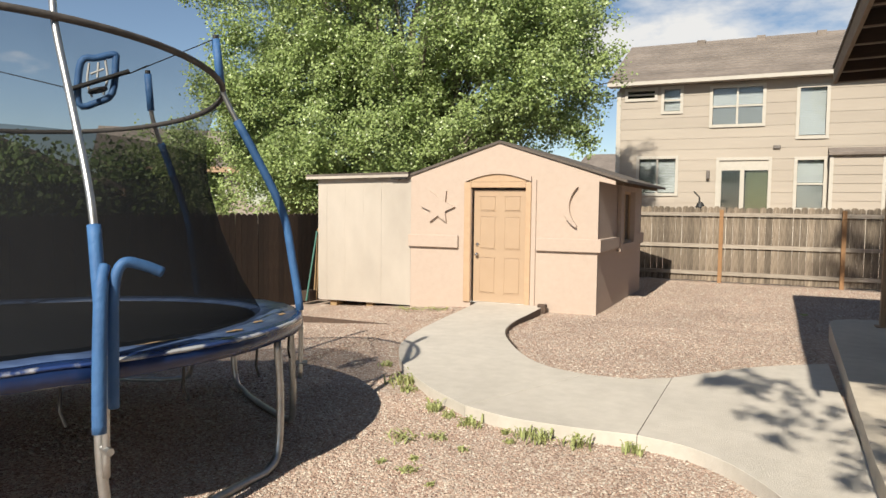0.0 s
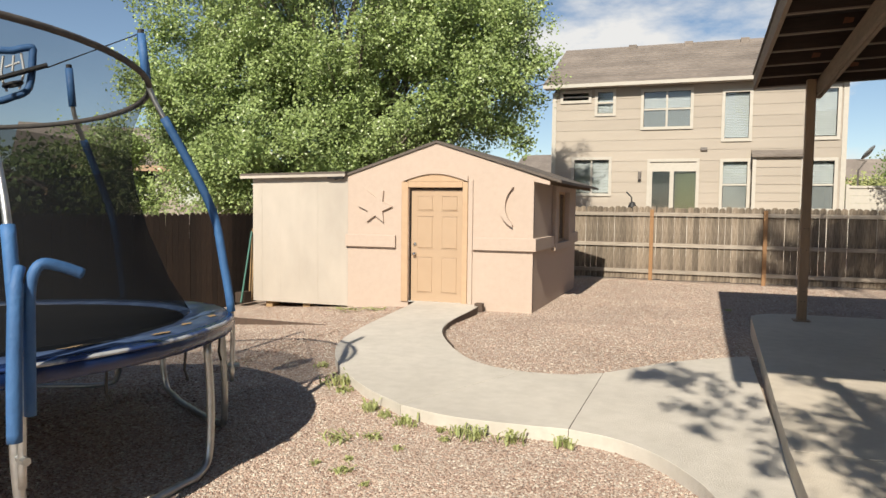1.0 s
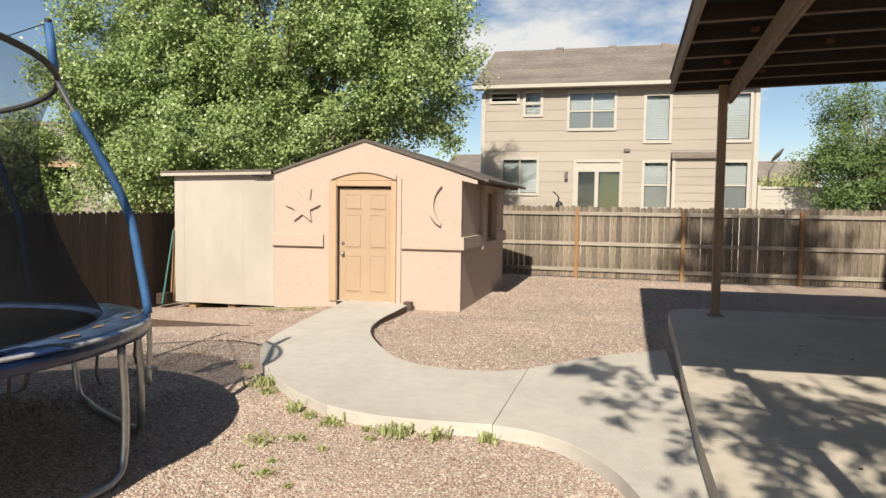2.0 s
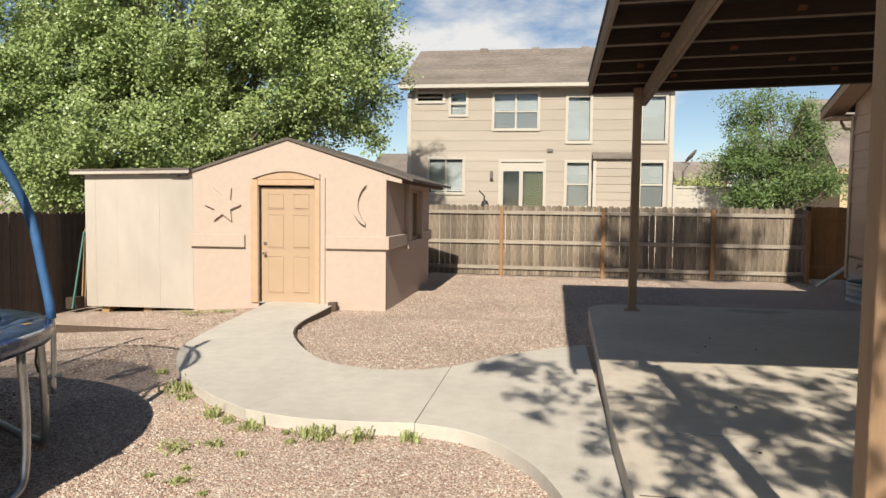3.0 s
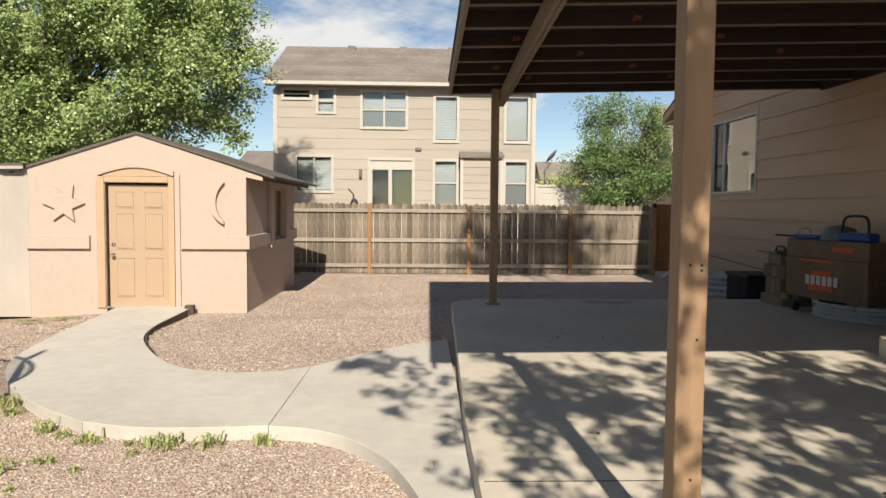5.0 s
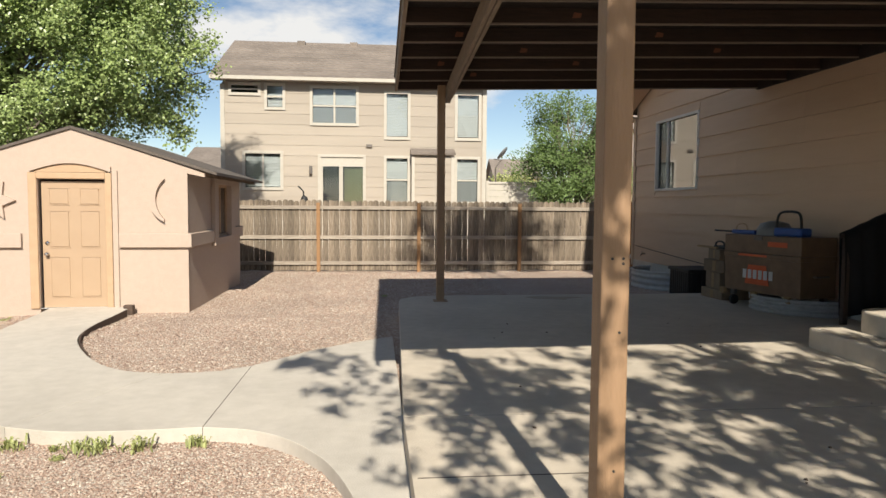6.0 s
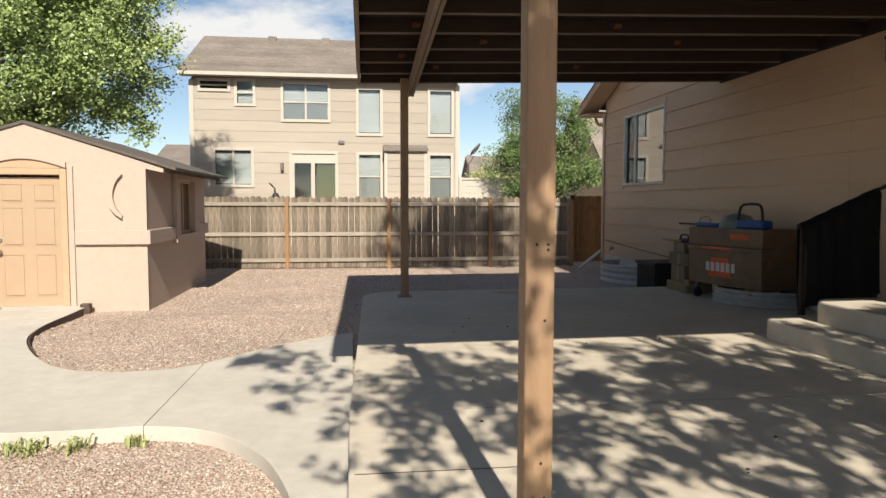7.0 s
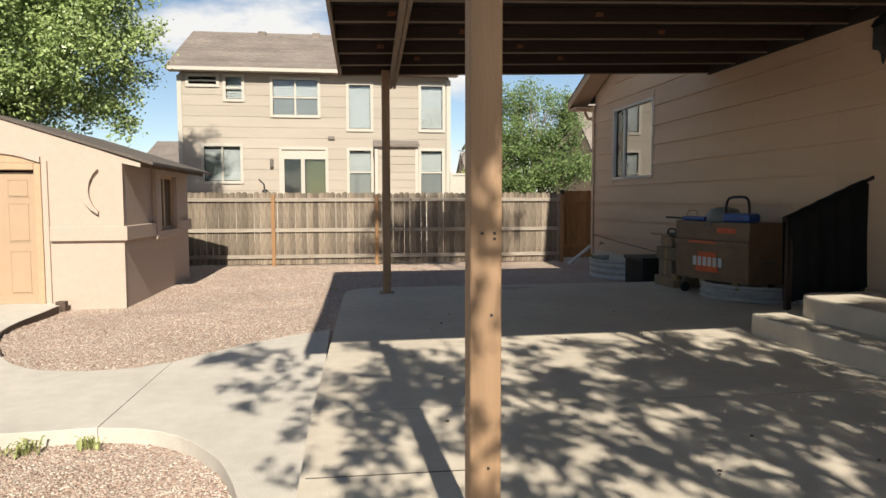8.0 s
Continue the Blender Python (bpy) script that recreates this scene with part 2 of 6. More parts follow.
M = dict(
    gravel=pebble_material("gravel", 62.0),
    stone=pebble_material("stone", 0.0),
    concrete=material("concrete", (0.575, 0.53, 0.465), (0.49, 0.45, 0.39), 0.85, 7, 12, 0.3, 80, coarse=0.9, spread=0.5),
    patio=material("patio_concrete", (0.60, 0.53, 0.435), (0.51, 0.445, 0.36), 0.85, 7, 12, 0.3, 80, coarse=0.9, spread=0.5),
    edging=material("edging", (0.104, 0.064, 0.044), (0.048, 0.032, 0.024), 0.7, 20),
    stucco=material("stucco", (0.462, 0.366, 0.302), (0.43, 0.34, 0.278), 0.92, 14, 8, 0.25, 60),
    panel=material("panel", (0.439, 0.389, 0.333), (0.416, 0.366, 0.312), 0.8, 5, 6, 0.15, 70, stretch=(1, 1, 0.5), coarse=0.8),
    door=material("door_paint", (0.403, 0.284, 0.187), (0.382, 0.266, 0.173), 0.5, 4, 6, 0.05, 60),
    trim=material("trim_paint", (0.461, 0.317, 0.202), (0.418, 0.281, 0.176), 0.75, 8, 6, 0.2, 60),
    shingle=material("shingle", (0.144, 0.119, 0.101), (0.0864, 0.072, 0.0612), 0.95, 30, 6, 0.5, 40, coarse=1.2),
    roof_far=material("roof_far", (0.247, 0.21, 0.181), (0.165, 0.136, 0.115), 0.95, 5, 8, 0.6, 14, coarse=0.6, stretch=(1, 1, 3), by_object=0.1),
    fence=material("fence_wood", (0.30, 0.245, 0.185), (0.10, 0.074, 0.053), 0.9, 9, 9, 0.5, 30, stretch=(5, 5, 0.5), by_object=0.38, coarse=0.6),
    # paler than the boards: the rails' sunlit top edges are put into this grey
    fence_rail=material("fence_rail", (0.40, 0.35, 0.29), (0.24, 0.20, 0.16), 0.9, 9, 9, 0.4, 30, stretch=(0.5, 5, 5), by_object=0.12),
    # very dark brown wood, its tone differing piece by piece
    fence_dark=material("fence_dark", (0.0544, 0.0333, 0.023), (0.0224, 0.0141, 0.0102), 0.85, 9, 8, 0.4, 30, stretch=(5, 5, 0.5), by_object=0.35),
    fence_post=material("fence_post", (0.317, 0.18, 0.0864), (0.216, 0.115, 0.054), 0.85, 8, 8, 0.3, 30, stretch=(4, 4, 0.5), by_object=0.15),
    gate=material("gate_wood", (0.374, 0.187, 0.072), (0.259, 0.122, 0.0432), 0.8, 8, 8, 0.3, 30, stretch=(4, 4, 0.5), by_object=0.15),
    siding=material("siding", (0.57, 0.406, 0.281), (0.527, 0.372, 0.254), 0.7, 6, 8, 0.2, 50, stretch=(1, 0.15, 1), by_object=0.03, coarse=0.7),
    siding_far=material("siding_far", (0.394, 0.344, 0.286), (0.363, 0.316, 0.263), 0.8, 3, 6, 0.1, 30, stretch=(0.2, 1, 1), by_object=0.035, coarse=0.3),
    cream=material("cream_wall", (0.475, 0.374, 0.238), (0.432, 0.338, 0.216), 0.85, 3, 6, 0.2, 30),
    white=material("white_paint", (0.547, 0.526, 0.482), (0.49, 0.468, 0.425), 0.6, 8, 6, 0.05, 60),
    trim_far=material("cream_trim", (0.461, 0.428, 0.374), (0.41, 0.382, 0.331), 0.7, 8, 6),
    vinyl=material("white_vinyl", (0.576, 0.576, 0.562), (0.518, 0.518, 0.504), 0.4, 6, 5),
    blind=material("blind", (0.427, 0.441, 0.441), (0.372, 0.385, 0.392), 0.7, 6, 5),
    screen=material("grey_screen", (0.194, 0.202, 0.202), (0.158, 0.166, 0.169), 0.8, 12),
    curtain=material("curtain", (0.0936, 0.101, 0.0504), (0.0576, 0.0648, 0.0324), 0.9, 9, 5, stretch=(6, 1, 0.3)),
    dark=material("dark_interior", (0.025, 0.025, 0.028), None, 0.8, 4),
    post=material("post_paint", (0.288, 0.18, 0.104), (0.252, 0.155, 0.0864), 0.6, 6, 8, 0.25, 40, stretch=(3, 3, 0.5), coarse=1.5),
    # dark red-brown timber, lowered further to hold the shade under the roof
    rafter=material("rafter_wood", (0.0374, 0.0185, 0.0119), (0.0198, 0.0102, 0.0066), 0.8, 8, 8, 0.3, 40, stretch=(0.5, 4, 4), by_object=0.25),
    # pale copy of the rafter wood: light on the bottom faces put into colour
    rafter_lit_edge=material("rafter_lit_edge", (0.216, 0.166, 0.13), (0.144, 0.108, 0.0828), 0.7, 8, 6, stretch=(0.5, 4, 4)),
    beam=material("beam_wood", (0.216, 0.155, 0.108), (0.144, 0.101, 0.0684), 0.75, 8, 8, 0.3, 40, stretch=(4, 0.5, 4)),
    # deck brown taken near black, with the roof's underside shade in it
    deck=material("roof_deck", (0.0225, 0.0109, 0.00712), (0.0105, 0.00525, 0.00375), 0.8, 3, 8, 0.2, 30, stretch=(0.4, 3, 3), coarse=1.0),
    steel=material("galvanised_steel", (0.55, 0.55, 0.54), (0.40, 0.40, 0.39), 0.38, 15, 6, 0.05, 60, metal=0.9),
    steel_dark=material("dull_steel", (0.20, 0.18, 0.165), (0.12, 0.105, 0.095), 0.5, 12, 6, metal=0.7),
    chrome=material("chrome", (0.75, 0.75, 0.74), None, 0.15, 5, metal=1.0),
    sleeve=material("net_sleeve", (0.085, 0.075, 0.068), (0.045, 0.04, 0.037), 0.8, 9, 6, 0.2, 40),
    pad_top=material("faded_vinyl", (0.075, 0.12, 0.22), (0.035, 0.06, 0.14), 0.42, 6, 8, 0.3, 14, coarse=3),
    pad_skirt=material("blue_skirt", (0.012, 0.034, 0.115), (0.007, 0.018, 0.065), 0.25, 5, 6, 0.3, 10),
    foam=material("blue_foam", (0.043, 0.135, 0.31), (0.03, 0.098, 0.24), 0.65, 7, 6, 0.3, 30, coarse=2),
    pad=material("blue_vinyl", (0.46, 0.47, 0.48), (0.02, 0.045, 0.15), 0.35, 4.0, 9, 0.45, 9, coarse=2.5, lo=0.48, hi=0.56),
    mat_bed=material("black_mat", (0.014, 0.014, 0.015), (0.009, 0.009, 0.010), 0.75, 30, 4, spec=0.2),
    net_top=net_material("net_mesh_open", (0.014, 0.015, 0.017), 0.36),
    joint=material("joint_filler", (0.13, 0.105, 0.085), None, 0.9, 20),
    net=net_material("net_mesh", (0.014, 0.015, 0.017), 0.72),
    black=material("black_plastic", (0.014, 0.014, 0.015), (0.009, 0.009, 0.009), 0.6, 12, 5),
    tarp=material("black_sheeting", (0.010, 0.010, 0.011), (0.006, 0.006, 0.007), 0.8, 4, 6, 0.3, 8, spec=0.15),
    box_tan=material("box_enamel", (0.203, 0.124, 0.0713), (0.15, 0.09, 0.051), 0.5, 7, 8, 0.12, 40, coarse=2.5),
    orange_dull=material("faded_rust", (0.20, 0.065, 0.03), (0.11, 0.045, 0.025), 0.8, 20),
    stain=material("rust_stain", (0.374, 0.288, 0.194), (0.446, 0.382, 0.317), 0.85, 9, 8),
    orange=material("orange_paint", (0.65, 0.11, 0.03), None, 0.5, 10),
    cardboard=material("cardboard", (0.238, 0.173, 0.112), (0.18, 0.126, 0.0792), 0.9, 8, 6, by_object=0.2),
    blue_tool=material("blue_plastic", (0.02, 0.08, 0.30), None, 0.4, 10),
    grey_tool=material("grey_plastic", (0.20, 0.21, 0.21), (0.14, 0.145, 0.15), 0.45, 10),
    corrugated=material("white_metal", (0.446, 0.439, 0.418), (0.324, 0.317, 0.295), 0.45, 8, 6, 0.1, 30),
    lumber=material("lumber", (0.331, 0.223, 0.115), (0.259, 0.166, 0.0828), 0.85, 8, 6, stretch=(3, 3, 0.5)),
    leaf=material("leaf", (0.36, 0.446, 0.18), (0.234, 0.31, 0.108), 0.34, 2, 3, by_island=0.35, spec=0.5, trans=0.3),
    leaf_far=material("leaf_far", (0.17, 0.25, 0.08), (0.11, 0.17, 0.05), 0.5, 2, 3, by_island=0.35, trans=0.3),
    weed=material("weed_leaf", (0.417, 0.431, 0.189), (0.29, 0.328, 0.122), 0.55, 9, 3, by_island=0.3, trans=0.25),
    bark=material("bark", (0.24, 0.212, 0.168), (0.136, 0.116, 0.088), 0.9, 12, 8, 0.6, 30, stretch=(3, 3, 0.6)),
    green=material("hose_green", (0.05, 0.16, 0.13), None, 0.5, 9),
    glass=glass_material("window_glass", (0.88, 0.91, 0.91), 0.015),
    glass_dark=glass_material("window_glass_mirror", (0.5, 0.55, 0.55), 0.25),
)


# ---- building helpers ----
def thing(name, base, label, category="", group="", kind=""):
    ob = new(name)
    ob.location = base
    ob["base"] = tuple(base)
    return tagged(ob, label, category, group, kind)


def link_mesh(name, me, mat, parent=None, label=""):
    me.materials.append(M[mat])
    ob = new(name, me)
    if parent is not None:
        ob.parent = parent
        if parent.data is None:
            ob.matrix_parent_inverse = Matrix.Translation(-Vector(parent.location))
    return tagged(ob, label)


def part(name, bm, mat, parent=None, label="", smooth=False):
    me = bpy.data.meshes.new(name)
    bmesh.ops.recalc_face_normals(bm, faces=bm.faces)
    if smooth:
        for f in bm.faces:
            f.smooth = True
    bm.to_mesh(me)
    bm.free()
    return link_mesh(name, me, mat, parent, label)


def box(a, b, bevel=0.0, bm=None):
    bm = bm or bmesh.new()
    lo, hi = Vector([min(p, q) for p, q in zip(a, b)]), Vector([max(p, q) for p, q in zip(a, b)])
    made = bmesh.ops.create_cube(bm, size=1, matrix=Matrix.LocRotScale((lo + hi) / 2, None, hi - lo))
    if bevel:
        edges = list({e for v in made["verts"] for e in v.link_edges})
        bmesh.ops.bevel(bm, geom=edges, offset=bevel, segments=2, affect="EDGES", profile=0.5)
    return bm


def prism(outline, axis, a, b, bm=None):
    """An outline in the two other axes, drawn out along axis from a to b."""
    bm = bm or bmesh.new()

    def put(p, v):
        return {"x": (v, p[0], p[1]), "y": (p[0], v, p[1]), "z": (p[0], p[1], v)}[axis]

    one, two = ([bm.verts.new(put(p, v)) for p in outline] for v in (a, b))
    n = len(outline)
    bm.faces.new(one)
    bm.faces.new(two[::-1])
    for i in range(n):
        bm.faces.new((one[i], two[i], two[(i + 1) % n], one[(i + 1) % n]))
    return bm


def tube(points, radius, bm=None, sides=10, closed=False):
    """A round tube along points; radius may be one number or one per point."""
    bm = bm or bmesh.new()
    pts = [Vector(p) for p in points]
    n = len(pts)
    rad = radius if isinstance(radius, (list, tuple)) else [radius] * n
    rings, side = [], None
    for i, p in enumerate(pts):
        d = (pts[(i + 1) % n] - pts[i - 1]) if closed else (pts[min(i + 1, n - 1)] - pts[max(i - 1, 0)])
        d.normalize()
        if side is None:
            side = d.cross(Vector((0.31, 0.2, 0.93)) if abs(d.z) < 0.9 else Vector((1, 0, 0)))
        side = (side - d * side.dot(d)).normalized()
        up = d.cross(side)
        rings.append([bm.verts.new(p + (side * math.cos(2 * math.pi * k / sides) + up * math.sin(2 * math.pi * k / sides)) * rad[i]) for k in range(sides)])
    for i in range(n if closed else n - 1):
        r, s = rings[i], rings[(i + 1) % n]
        for k in range(sides):
            bm.faces.new((r[k], r[(k + 1) % sides], s[(k + 1) % sides], s[k]))
    if not closed:
        bm.faces.new(rings[0][::-1])
        bm.faces.new(rings[-1])
    return bm


def lathe(profile, centre, steps=64, bm=None, closed=True, lift=None):
    """A profile of (radius, height) turned round the upright through centre."""
    bm = bm or bmesh.new()
    rows = []
    for i in range(steps):
        a = 2 * math.pi * i / steps
        rows.append([bm.verts.new((centre[0] + r * math.cos(a), centre[1] + r * math.sin(a), z + (lift(a, z) if lift else 0))) for r, z in profile])
    for i in range(steps):
        r, s = rows[i], rows[(i + 1) % steps]
        m = len(profile)
        for k in range(m if closed else m - 1):
            bm.faces.new((r[k], s[k], s[(k + 1) % m], r[(k + 1) % m]))
    return bm


def smooth_line(points, n=8, closed=False):
    """A Catmull-Rom line through points."""
    p = [Vector(q) for q in points]
    if closed:
        p = [p[-1]] + p + [p[0], p[1]]
    else:
        p = [p[0] * 2 - p[1]] + p + [p[-1] * 2 - p[-2]]
    res = []
    for i in range(1, len(p) - 2):
        for k in range(n):
            t = k / n
            res.append(0.5 * ((2 * p[i]) + (p[i + 1] - p[i - 1]) * t + (2 * p[i - 1] - 5 * p[i] + 4 * p[i + 1] - p[i + 2]) * t * t + (3 * p[i] - p[i - 1] - 3 * p[i + 1] + p[i + 2]) * t ** 3))
    if not closed:
        res.append(p[-2])
    return res


# ---- ground, path, patio ----
rng = np.random.default_rng(7)


def ground_height(x, y):
    """The yard lies a little lower towards the side fence."""
    return -0.17 * max(0.0, min(1.0, (-4.2 - x) / 2.6)) + 0.055 * max(0.0, min(1.0, (x + 3.1) / 0.4)) * max(0.0, min(1.0, (y - 5.6) / 0.8, (10.6 - y) / 1.6)) + 0.012 * noise.noise((x * 0.9, y * 0.9, 0.3))


def build_ground():
    bm = bmesh.new()
    xs = [-1500, -300, -60, -20] + [-9 + 0.5 * i for i in range(37)] + [14, 20, 60, 300, 1500]
    ys = [-1500, -300, -60, -20] + [-8 + 0.5 * i for i in range(53)] + [22, 30, 60, 300, 3000]
    grid = [[bm.verts.new((x, y, ground_height(x, y) if -9 <= x <= 9 and -8 <= y <= 18 else 0)) for y in ys] for x in xs]
    for i in range(len(xs) - 1):
        for j in range(len(ys) - 1):
            bm.faces.new((grid[i][j], grid[i + 1][j], grid[i + 1][j + 1], grid[i][j + 1]))
    return tagged(part("ground", bm, "gravel", smooth=True), "pinkish brown decorative gravel covering the whole yard", "ground", kind="structure")


ground = build_ground()

PATH_INNER = smooth_line([(-2.86, 11.1, 0), (-2.82, 10.3, 0), (-2.78, 9.3, 0), (-2.58, 8.45, 0), (-2.05, 7.45, 0), (-1.57, 6.90, 0), (-1.1, 6.72, 0)], 5)
PATH_OUTER = smooth_line([(-4.05, 11.1, 0), (-3.93, 10.2, 0), (-3.76, 8.6, 0), (-3.52, 7.35, 0), (-3.02, 6.38, 0), (-2.35, 5.62, 0), (-1.75, 5.16, 0)], 5)
MID_INNER = smooth_line([(-1.1, 6.72, 0), (-0.65, 6.76, 0), (-0.31, 6.98, 0)], 4)
MID_OUTER = smooth_line([(-1.75, 5.16, 0), (-1.3, 5.02, 0), (-0.78, 5.01, 0), (-0.33, 5.05, 0)], 4)
END_INNER = smooth_line([(-0.31, 6.98, 0), (0.38, 7.84, 0), (1.14, 8.45, 0)], 4)
END_OUTER = smooth_line([(-0.33, 5.05, 0), (0.0, 4.97, 0), (0.27, 4.78, 0), (0.5, 4.49, 0), (0.66, 4.18, 0), (0.83, 3.6, 0), (0.98, 2.6, 0), (1.14, 1.0, 0)], 4)


def slab(outline, top, bottom, bevel=0.004):
    bm = prism([(p[0], p[1]) for p in outline], "z", bottom, top)
    bm.normal_update()
    edges = [e for e in bm.edges if all(v.co.z > top - 1e-5 for v in e.verts)]
    bmesh.ops.bevel(bm, geom=edges, offset=bevel, segments=2, affect="EDGES", profile=0.5)
    return bm


def shrink(outline, d):
    c = sum((Vector(p) for p in outline), Vector()) / len(outline)
    return [Vector(p) + (c - Vector(p)).normalized() * d for p in outline]


path = thing("path", (-1, 6, 0), "curved pale grey concrete path leading to the shed door", "path", kind="structure")
for inner, outer in ((PATH_INNER, PATH_OUTER), (MID_INNER, MID_OUTER), (END_INNER, END_OUTER)):
    part("slab", slab(shrink(list(inner) + list(outer)[::-1], 0.004), 0.1, -0.15), "concrete", path)

for p, q in (((-1.1, 6.71), (-1.74, 5.17)), ((-0.315, 6.97), (-0.33, 5.06))):
    part("joint_filler", prism([(p[0] - 0.004, p[1]), (p[0] + 0.004, p[1]), (q[0] + 0.004, q[1]), (q[0] - 0.004, q[1])], "z", 0.05, 0.098), "joint", path)

PZ = 0.25
patio = thing("patio", (4, 5, 0), "grey concrete patio slab with saw-cut joints", "patio", kind="structure")
corner = [(1.29 + 0.62 * (1 - math.cos(a)), 10.50 + 0.62 * math.sin(a)) for a in [math.pi / 2 * i / 8 for i in range(9)]]


def west(y):
    """The patio's outer edge runs a little askew to the house."""
    return 1.12 + 0.0295 * max(0.0, y - 4.7)


strips = [(8.1, None), (4.7, 8.1), (1.3, 4.7), (-2.1, 1.3), (-5.5, -2.1)]
for y0, y1 in strips:
    if y1 is None:
        part("slab", slab([(west(y0), y0 + 0.004), *corner, (7.25, 11.25), (7.25, y0 + 0.004)], PZ, -0.15), "patio", patio)
    else:
        part("slab", slab([(west(y0), y0 + 0.004), (west(y1), y1 - 0.004), (7.25, y1 - 0.004), (7.25, y0 + 0.004)], PZ, -0.15), "patio", patio)


for yj in (8.1, 4.7, 1.3):
    part("joint_filler", box((west(yj) + 0.004, yj - 0.0039, 0.1), (7.2, yj + 0.0039, PZ - 0.002)), "joint", patio)
part("saw_cut", box((west(3.6) + 0.03, 3.60, PZ), (2.15, 3.612, PZ + 0.0015)), "joint", patio)


stain_pts = [(3.75 + 0.42 * math.cos(a) * (1 + 0.25 * math.sin(3 * a + 1)), 10.75 + 0.2 * math.sin(a) * (1 + 0.3 * math.sin(4 * a))) for a in [2 * math.pi * i / 24 for i in range(24)]]
part("rust_stain", prism(stain_pts, "z", PZ + 0.0005, PZ + 0.0015), "stain", patio)
grit = np.random.default_rng(3)
for k in range(26):
    gx, gy, gr = grit.uniform(1.6, 6.0), grit.uniform(2.8, 9.5), grit.uniform(0.006, 0.016)
    tagged(part("pebble", lathe([(0.001, PZ), (gr, PZ + gr * 0.2), (gr * 0.8, PZ + gr * 0.8), (0.001, PZ + gr)], (gx, gy), 6, closed=False), "edging"), "small dark pebble lying on the patio concrete", "pebble", "pebbles on the patio")


def edging(points, label, top=0.106):
    bm = bmesh.new()
    for a, b in zip(points, points[1:]):
        d = (Vector(b) - Vector(a)).normalized()
        s = Vector((-d.y, d.x, 0)) * 0.007
        q = [Vector(a) - s, Vector(b) - s, Vector(b) + s, Vector(a) + s]
        prism([(p.x, p.y) for p in q], "z", -0.15, top, bm)
    return tagged(part("path_edging", bm, "edging"), label, "edging")


edging([Vector((p[0] + 0.02, p[1], 0)) for p in PATH_INNER[2:20]], "dark metal garden edging beside the concrete path")
edging(smooth_line([(-6.6, 8.95, 0), (-5.2, 8.95, 0), (-4.4, 8.9, 0), (-4.0, 8.5, 0), (-3.75, 7.9, 0), (-3.6, 7.4, 0)], 5), "dark garden edging round the gravel bed", -0.02)
tagged(part("edging_block", box((-2.92, 10.92, 0), (-2.78, 11.04, 0.15), 0.01), "edging"), "short rusty brown edging stake at the shed wall", "edging")


# ---- house beside the patio ----
WX = 7.25
house = thing("house", (WX, 6, 0), "tan lap-sided house with a gable roof over the patio", "house", kind="structure")
WIN_Y0, WIN_Y1, WIN_Z0, WIN_Z1 = 13.05, 15.12, 2.07, 3.62
EAVE_Y, EAVE_Z, SLOPE, RIDGE_Y = 17.05, 3.92, 0.36, 6.0


def gable_top(y):
    return EAVE_Z + 0.1 + SLOPE * (EAVE_Y - max(y, 2 * RIDGE_Y - y))


# wall core behind the boards, with the window opening
bm = box((WX + 0.03, -5.5, -0.1), (WX + 0.2, WIN_Y0, 3.9))
box((WX + 0.03, WIN_Y1, -0.1), (WX + 0.2, 16.4, 3.9), bm=bm)
box((WX + 0.03, WIN_Y0, -0.1), (WX + 0.2, WIN_Y1, WIN_Z0), bm=bm)
box((WX + 0.03, WIN_Y0, WIN_Z1), (WX + 0.2, WIN_Y1, 3.9), bm=bm)
prism([(16.4, 3.9), (16.4, gable_top(16.4) - 0.12), (RIDGE_Y, gable_top(RIDGE_Y) - 0.12), (-4.4, gable_top(-4.4) - 0.12), (-4.4, 3.9)], "x", WX + 0.03, WX + 0.2, bm)
box((WX + 0.2, 16.2, -0.1), (16, 16.4, 4.0), bm=bm)
box((WX + 0.2, -5.5, -0.1), (16, -5.3, 4.0), bm=bm)
part("wall_core", bm, "siding", house)
part("foundation", box((WX + 0.01, -5.5, -0.2), (WX + 0.03, 16.4, 0.44)), "concrete", house)


def lap_board(z0, z1, ya, yb):
    """One board, thicker at its lower edge."""
    return prism([(WX - 0.022, z0), (WX + 0.03, z0), (WX + 0.03, z1), (WX + 0.01, z1)], "y", ya, yb)


z = 0.44
while z < 7.6:
    z1 = z + 0.375
    ytop = min(16.42, EAVE_Y - max(0.0, (z1 - EAVE_Z + 0.05) / SLOPE))
    spans = [(-5.4, ytop)]
    if z1 > WIN_Z0 and z < WIN_Z1:
        spans = [(-5.4, WIN_Y0), (WIN_Y1, ytop)]
        if z < WIN_Z0:
            part("board", lap_board(z, WIN_Z0, WIN_Y0, WIN_Y1), "siding", house)
        if z1 > WIN_Z1:
            part("board", lap_board(max(z, WIN_Z1), z1, WIN_Y0, WIN_Y1), "siding", house)
    for ya, yb in spans:
        if yb > ya + 0.2:
            seams = [ya] + [s for s in (7.9, 11.6 if int(z * 10) % 2 else 9.7) if ya < s < yb - 0.3] + [yb]
            for sa, sb in zip(seams, seams[1:]):
                part("board", lap_board(z, z1, sa + 0.0015, sb - 0.0015), "siding", house)
    z = z1

# gable roof with rake overhang, fascia and soffit
ridge_z = gable_top(RIDGE_Y)
far_y = 2 * RIDGE_Y - EAVE_Y
part("roof", prism([(EAVE_Y, EAVE_Z + 0.1), (RIDGE_Y, ridge_z), (far_y, EAVE_Z + 0.1), (far_y, EAVE_Z + 0.16), (RIDGE_Y, ridge_z + 0.06), (EAVE_Y, EAVE_Z + 0.16)], "x", WX - 0.45, 16.5), "shingle", house)
